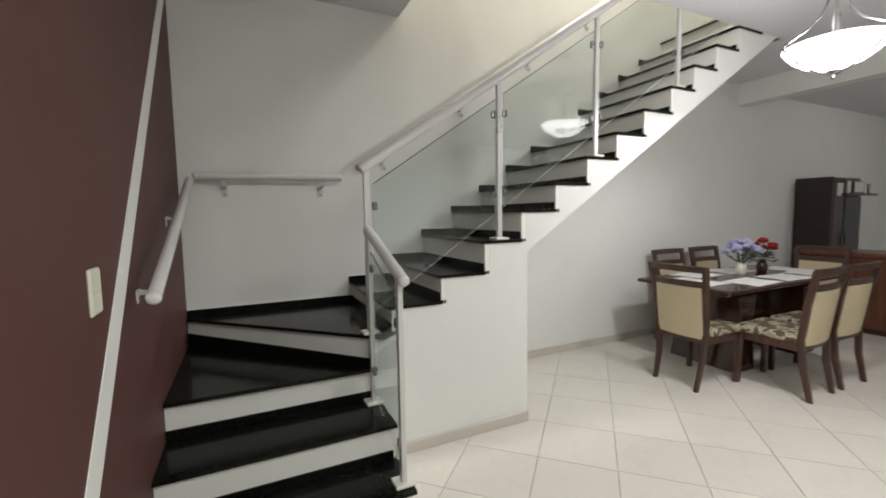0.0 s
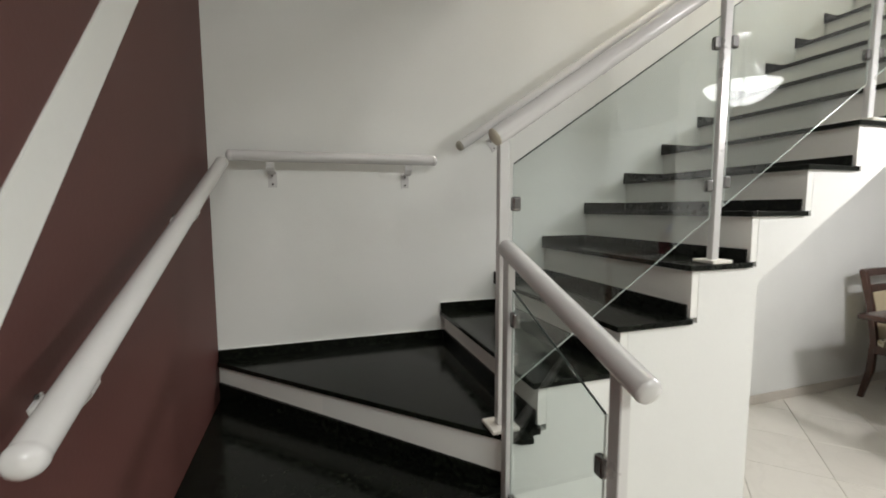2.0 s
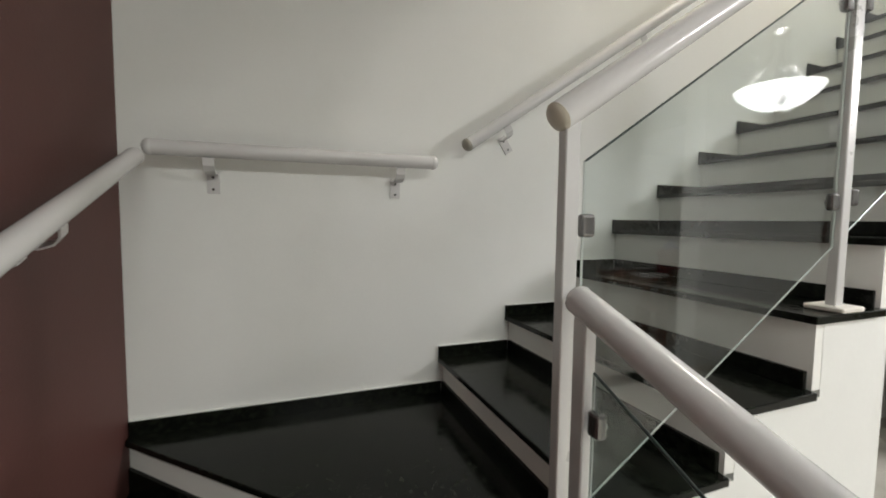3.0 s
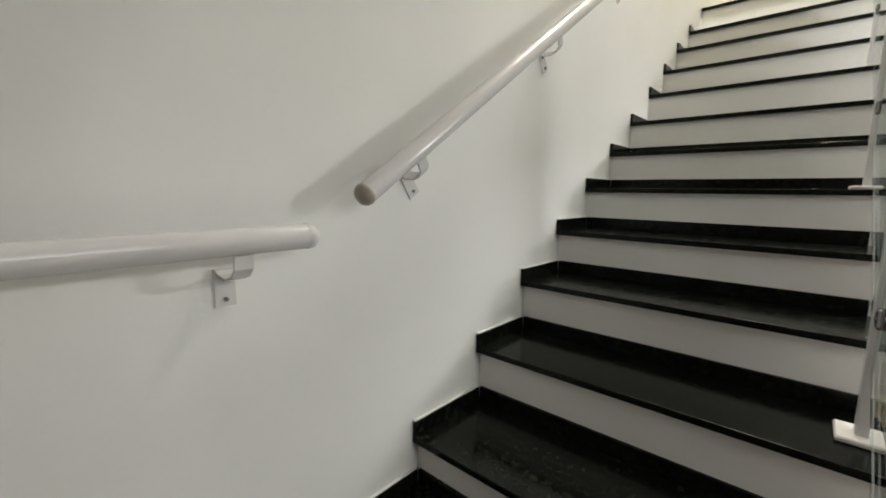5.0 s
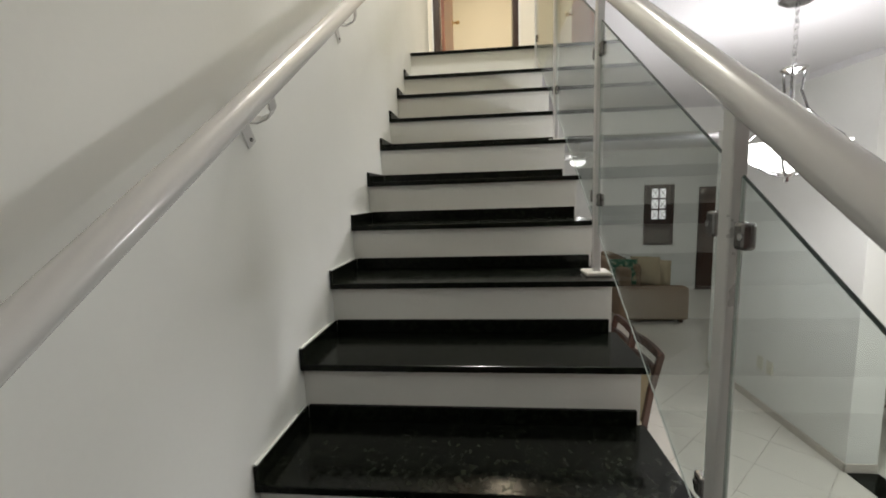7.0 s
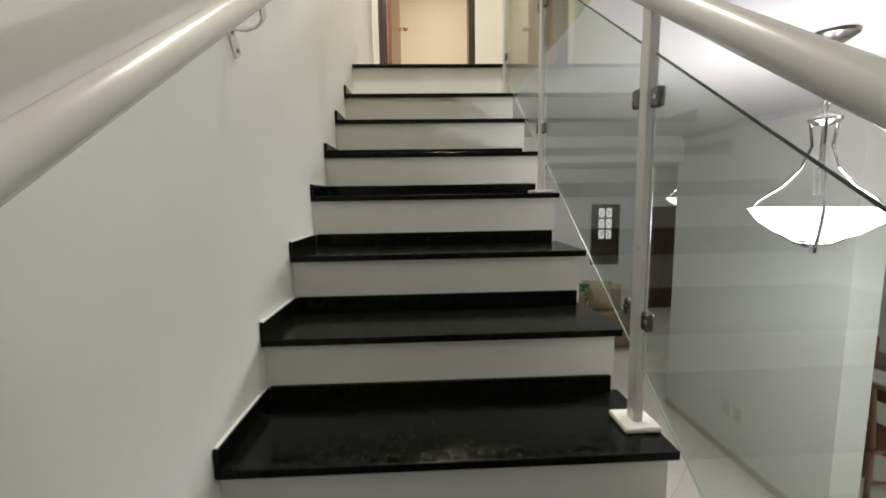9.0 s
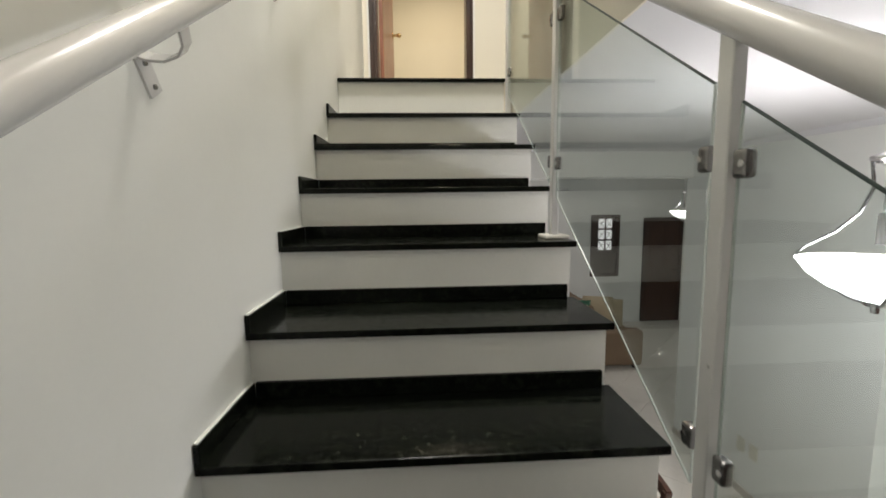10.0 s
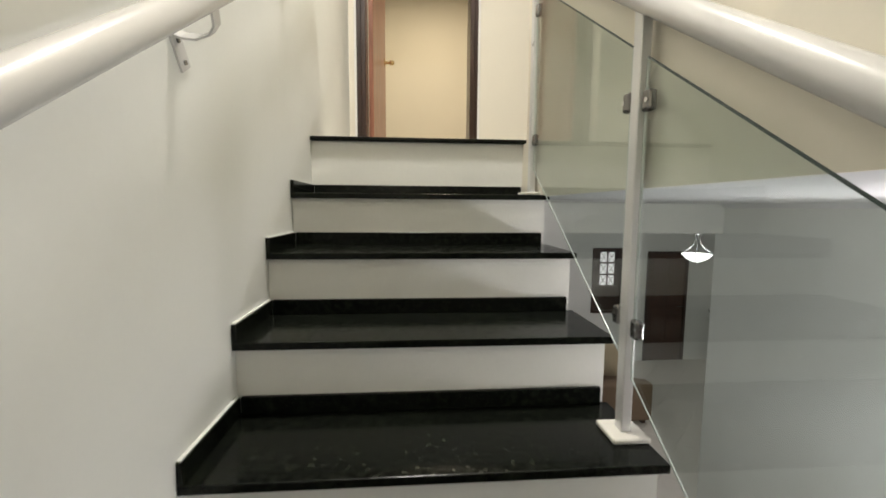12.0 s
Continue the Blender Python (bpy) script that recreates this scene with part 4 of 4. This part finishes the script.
y0, y1 = WY0 + 0.13, WY1 - 0.14
for i in range(2):
    for j in range(3):
        ya, yb = y0 + i * (y1 - y0) / 2 + 0.012, y0 + (i + 1) * (y1 - y0) / 2 - 0.012
        za, zb = PZ0 + j * (WZ1 - 0.06 - PZ0) / 3 + 0.015, PZ0 + (j + 1) * (WZ1 - 0.06 - PZ0) / 3 - 0.015
        part("pane", box(0.015, 0.02, ya, yb, za, zb), M_OUT, win, "small pale lit pane")
        bm = tube((0.01, ya, za), (0.01, yb, zb), 0.004, seg=6)
        tube((0.01, ya, zb), (0.01, yb, za), 0.004, bm, seg=6)
        part("grille", bm, M_FRAMEWOOD, win)
part("glazing_bar", box(0.005, 0.035, (y0 + y1) / 2 - 0.012, (y0 + y1) / 2 + 0.012, PZ0, WZ1 - 0.06), M_FRAMEWOOD, win)
for j in (1, 2):
    z = PZ0 + j * (WZ1 - 0.06 - PZ0) / 3
    part("glazing_bar", box(0.006, 0.034, y0, y1, z - 0.015, z + 0.015), M_FRAMEWOOD, win)

door = holder("door_1", "closed dark wooden front door with panels", "door", (X1, 0, FL), kind="structure")
part("door_frame", box(-0.02, 0.12, DY0, DY0 + 0.05, 0, DZ - FL, 0.003), M_FRAMEWOOD, door)
part("door_frame", box(-0.02, 0.12, DY1 - 0.05, DY1, 0, DZ - FL, 0.003), M_FRAMEWOOD, door)
part("door_frame", box(-0.02, 0.12, DY0 + 0.05, DY1 - 0.05, DZ - FL - 0.05, DZ - FL, 0.003), M_FRAMEWOOD, door)
leaf = part("door_leaf", box(0.0, 0.04, DY0 + 0.05, DY1 - 0.05, 0.004, DZ - FL - 0.05, 0.003), M_CHAIRWOOD, door)
for z0, z1 in ((0.15, 0.85), (1.0, 1.85)):
    for y0, y1 in ((DY0 + 0.12, DY0 + 0.36), (DY0 + 0.40, DY1 - 0.12)):
        part("panel", box(-0.008, 0.0, y0, y1, z0, z1, 0.004), M_CHAIRWOOD, leaf)
part("door_handle", tube((-0.06, DY0 + 0.10, 1.0), (-0.06, DY0 + 0.22, 1.0), 0.009, seg=12, dome=0.5), M_STEEL, door)

# potted plant by the front door
plant = holder("potted_plant", "leafy green plant in a tall pot", "plant", (8.9, -5.75, FL))
part("pot", lathe([(0, 0), (0.13, 0), (0.19, 0.42), (0.2, 0.45), (0.17, 0.45), (0.16, 0.41), (0, 0.41)], 24), M_LINEN, plant, smooth=True)
rnd = random.Random(11)
for i in range(16):
    a, r, h = rnd.uniform(0, math.tau), rnd.uniform(0.15, 0.36), rnd.uniform(0.35, 0.85)
    c = Vector((math.cos(a), math.sin(a), 0))
    sidev = c.cross(Vector((0, 0, 1)))
    bm = bmesh.new()
    rows = []
    for j in range(6):
        t = j / 5
        p = c * r * t + Vector((0, 0, 0.42 + h * t - 0.28 * t * t))
        w = 0.045 * math.sin(math.pi * min(1, 0.12 + 0.88 * t)) + 0.004
        rows.append((bm.verts.new(p - sidev * w), bm.verts.new(p + Vector((0, 0, -0.012))), bm.verts.new(p + sidev * w)))
    for p, q in zip(rows, rows[1:]):
        bm.faces.new((p[0], p[1], q[1], q[0])); bm.faces.new((p[1], p[2], q[2], q[1]))
    part("leaf", bm, M_LEAF, plant)

# ---- kitchen corner behind the partition ----
kt = holder("kitchen_table", "small red-brown wooden table", "table", (4.75, -4.15, FL))
part("tabletop", box(-0.55, 0.55, -0.40, 0.40, 0.72, 0.755, 0.008, seg=2), M_REDWOOD, kt)
for sx in (-1, 1):
    for sy in (-1, 1):
        part("leg", box(sx * 0.48 - 0.03, sx * 0.48 + 0.03, sy * 0.33 - 0.03, sy * 0.33 + 0.03, 0, 0.72, 0.004), M_REDWOOD, kt)
part("apron", box(-0.5, 0.5, -0.35, 0.35, 0.64, 0.72), M_REDWOOD, kt)


def kitchen_chair(place, turn):
    ob = holder("kitchen_chair", "red-brown slatted wooden kitchen chair", "chair", place, turn, group="kitchen chairs")
    for s in (-1, 1):
        part("back_leg", sweep([(s * 0.17, -0.18, 0), (s * 0.17, -0.18, 0.45), (s * 0.17, -0.22, 0.9)], 0.018, seg=8), M_REDWOOD, ob)
        part("front_leg", tube((s * 0.17, 0.18, 0), (s * 0.17, 0.18, 0.43), 0.018, seg=10), M_REDWOOD, ob)
        part("stretcher", tube((s * 0.17, -0.18, 0.2), (s * 0.17, 0.18, 0.2), 0.011, seg=8), M_REDWOOD, ob)
    for z in (0.62, 0.74, 0.86):
        part("slat", box(-0.17, 0.17, -0.222, -0.205, z - 0.03, z + 0.03, 0.003), M_REDWOOD, ob)
    part("stretcher", tube((-0.17, 0.18, 0.26), (0.17, 0.18, 0.26), 0.011, seg=8), M_REDWOOD, ob)
    part("seat", box(-0.2, 0.2, -0.2, 0.21, 0.43, 0.465, 0.01, seg=2), M_REDWOOD, ob)
    return ob


kc = kitchen_chair((4.30, -3.62, FL), 180)
copy_thing(kc, pose(4.85, -3.60, FL, 0, 0, 176))
cloth = box(-0.20, 0.20, -0.15, 0.15, 0, 0.02, 0.006, seg=2)
ob = thing("folded_cloth", cloth, M_LINEN, "white folded cloth on the kitchen table", "cloth")
ob.matrix_world = pose(4.5, -3.95, FL + 0.755, 0, 0, 12)
bag = box(-0.16, 0.16, -0.09, 0.09, 0, 0.30, 0.05, seg=3)
ob = thing("handbag", bag, M_REDCLOTH, "dark red cloth bag on the kitchen table", "bag", smooth=True)
ob.matrix_world = pose(4.85, -4.0, FL + 0.755, 0, 0, 20)
bm = lathe([(0, 0), (0.09, 0), (0.10, 0.28), (0.075, 0.34), (0.03, 0.38), (0.03, 0.42), (0, 0.42)], 24)
ob = thing("water_bottle", bm, M_BLUE, "blue plastic water container on the table", "bottle", smooth=True)
ob.matrix_world = pose(5.05, -4.2, FL + 0.755)

# ---- upper door and bedroom ----
up = holder("door_2", "mahogany door standing open in a dark frame", "door", (HX, 0, UP), kind="structure")
HT = 2.08
part("door_frame", box(-0.02, 0.15, HD1 - 0.002, HD1 + 0.03, 0, HT + 0.03, 0.003), M_FRAMEWOOD, up)
part("door_frame", box(-0.02, 0.15, HD0 - 0.03, HD0 + 0.002, 0, HT + 0.03, 0.003), M_FRAMEWOOD, up)
part("door_frame", box(-0.02, 0.15, HD0 + 0.002, HD1 - 0.002, HT - 0.002, HT + 0.03, 0.003), M_FRAMEWOOD, up)
part("architrave", box(-0.014, 0.0, HD1 + 0.03, HD1 + 0.062, 0, HT + 0.085, 0.003), M_FRAMEWOOD, up)
part("architrave", box(-0.014, 0.0, HD0 - 0.055, HD0 - 0.03, 0, HT + 0.085, 0.003), M_FRAMEWOOD, up)
part("architrave", box(-0.014, 0.0, HD0 - 0.03, HD1 + 0.03, HT + 0.03, HT + 0.085, 0.003), M_FRAMEWOOD, up)
part("edging", box(-0.010, 0.0, HD1 + 0.062, HD1 + 0.078, 0, HT + 0.10, 0.002), M_LINEN, up, "narrow white edging strip")
part("edging", box(-0.010, 0.0, HD0 - 0.071, HD0 - 0.055, 0, HT + 0.10, 0.002), M_LINEN, up, "narrow white edging strip")
leafm = box(0, 0.70, -0.035, 0, 0.006, HT - 0.01, 0.003)
leaf = part("door_leaf", leafm, M_DOORWOOD, up, "open mahogany door leaf")
leaf.matrix_local = pose(0.155, HD1 - 0.004, 0, 0, 0, -4)
for sgn, y in ((-1, -0.035), (1, 0.0)):
    bm = tube((0.64, y, 0.965), (0.64, y + sgn * 0.05, 0.965), 0.012, seg=12)
    tube((0.64, y + sgn * 0.04, 0.965), (0.64, y + sgn * 0.085, 0.965), 0.021, bm, seg=16, dome=0.7)
    tube((0.64, y, 0.965), (0.64, y + sgn * 0.006, 0.965), 0.03, bm, seg=16)
    part("knob", bm, M_BRASS, leaf, "round brass-coloured knob", True)

# ---- floor ----
floor = thing("floor", box(0, X1, Y1, 0, FL - 0.12, FL - 0.006), M_GROUT, "diagonally laid cream porcelain tile floor", "floor", "structure")
SIDE, GAP = 0.40, 0.0035
S2 = math.sqrt(0.5)
near, rest = [], bmesh.new()
shared = None
for i in range(-2, 31):
    for j in range(-18, 18):
        u, v = 0.128 + (i - 0.5) * SIDE, 0.32 + (j + 0.5) * SIDE
        cx, cy = (u + v) * S2, (v - u) * S2
        if not (-0.32 < cx < X1 + 0.32 and Y1 - 0.32 < cy < 0.32):
            continue
        whole = 0.32 < cx < X1 - 0.32 and Y1 + 0.32 < cy < -0.32
        made = bmesh.new()
        bmesh.ops.create_cube(made, size=1, matrix=Matrix.LocRotScale((0, 0, -0.004), Euler((0, 0, math.pi / 4)), (SIDE - GAP, SIDE - GAP, 0.008)))
        bmesh.ops.bevel(made, geom=[e for e in made.edges if all(w.co.z > -0.001 for w in e.verts)], offset=0.001, segments=1, affect="EDGES")
        if not whole:
            for p, nrm in (((0 - cx, 0, 0), (-1, 0, 0)), ((X1 - cx, 0, 0), (1, 0, 0)), ((0, 0 - cy, 0), (0, 1, 0)), ((0, Y1 - cy, 0), (0, -1, 0))):
                bmesh.ops.bisect_plane(made, geom=made.verts[:] + made.edges[:] + made.faces[:], plane_co=p, plane_no=nrm, clear_outer=True)
        if not made.faces:
            made.free()
            continue
        if cx < 6.2 and len(near) < 290:
            if whole:
                if shared is None:
                    shared = mesh("floor_tile", made, M_TILE)
                else:
                    made.free()
                data = shared
            else:
                data = mesh("floor_tile", made, M_TILE)
            ob = new("floor_tile", data)
            ob.parent = floor
            ob.location = (cx, cy, FL)
            near.append(ob)
        else:
            made.transform(Matrix.Translation((cx, cy, FL)))
            made.verts.index_update()
            join(rest, made)
ob = part("far_floor_tiles", rest, M_TILE, floor)
tagged(ob, kind="stuff")
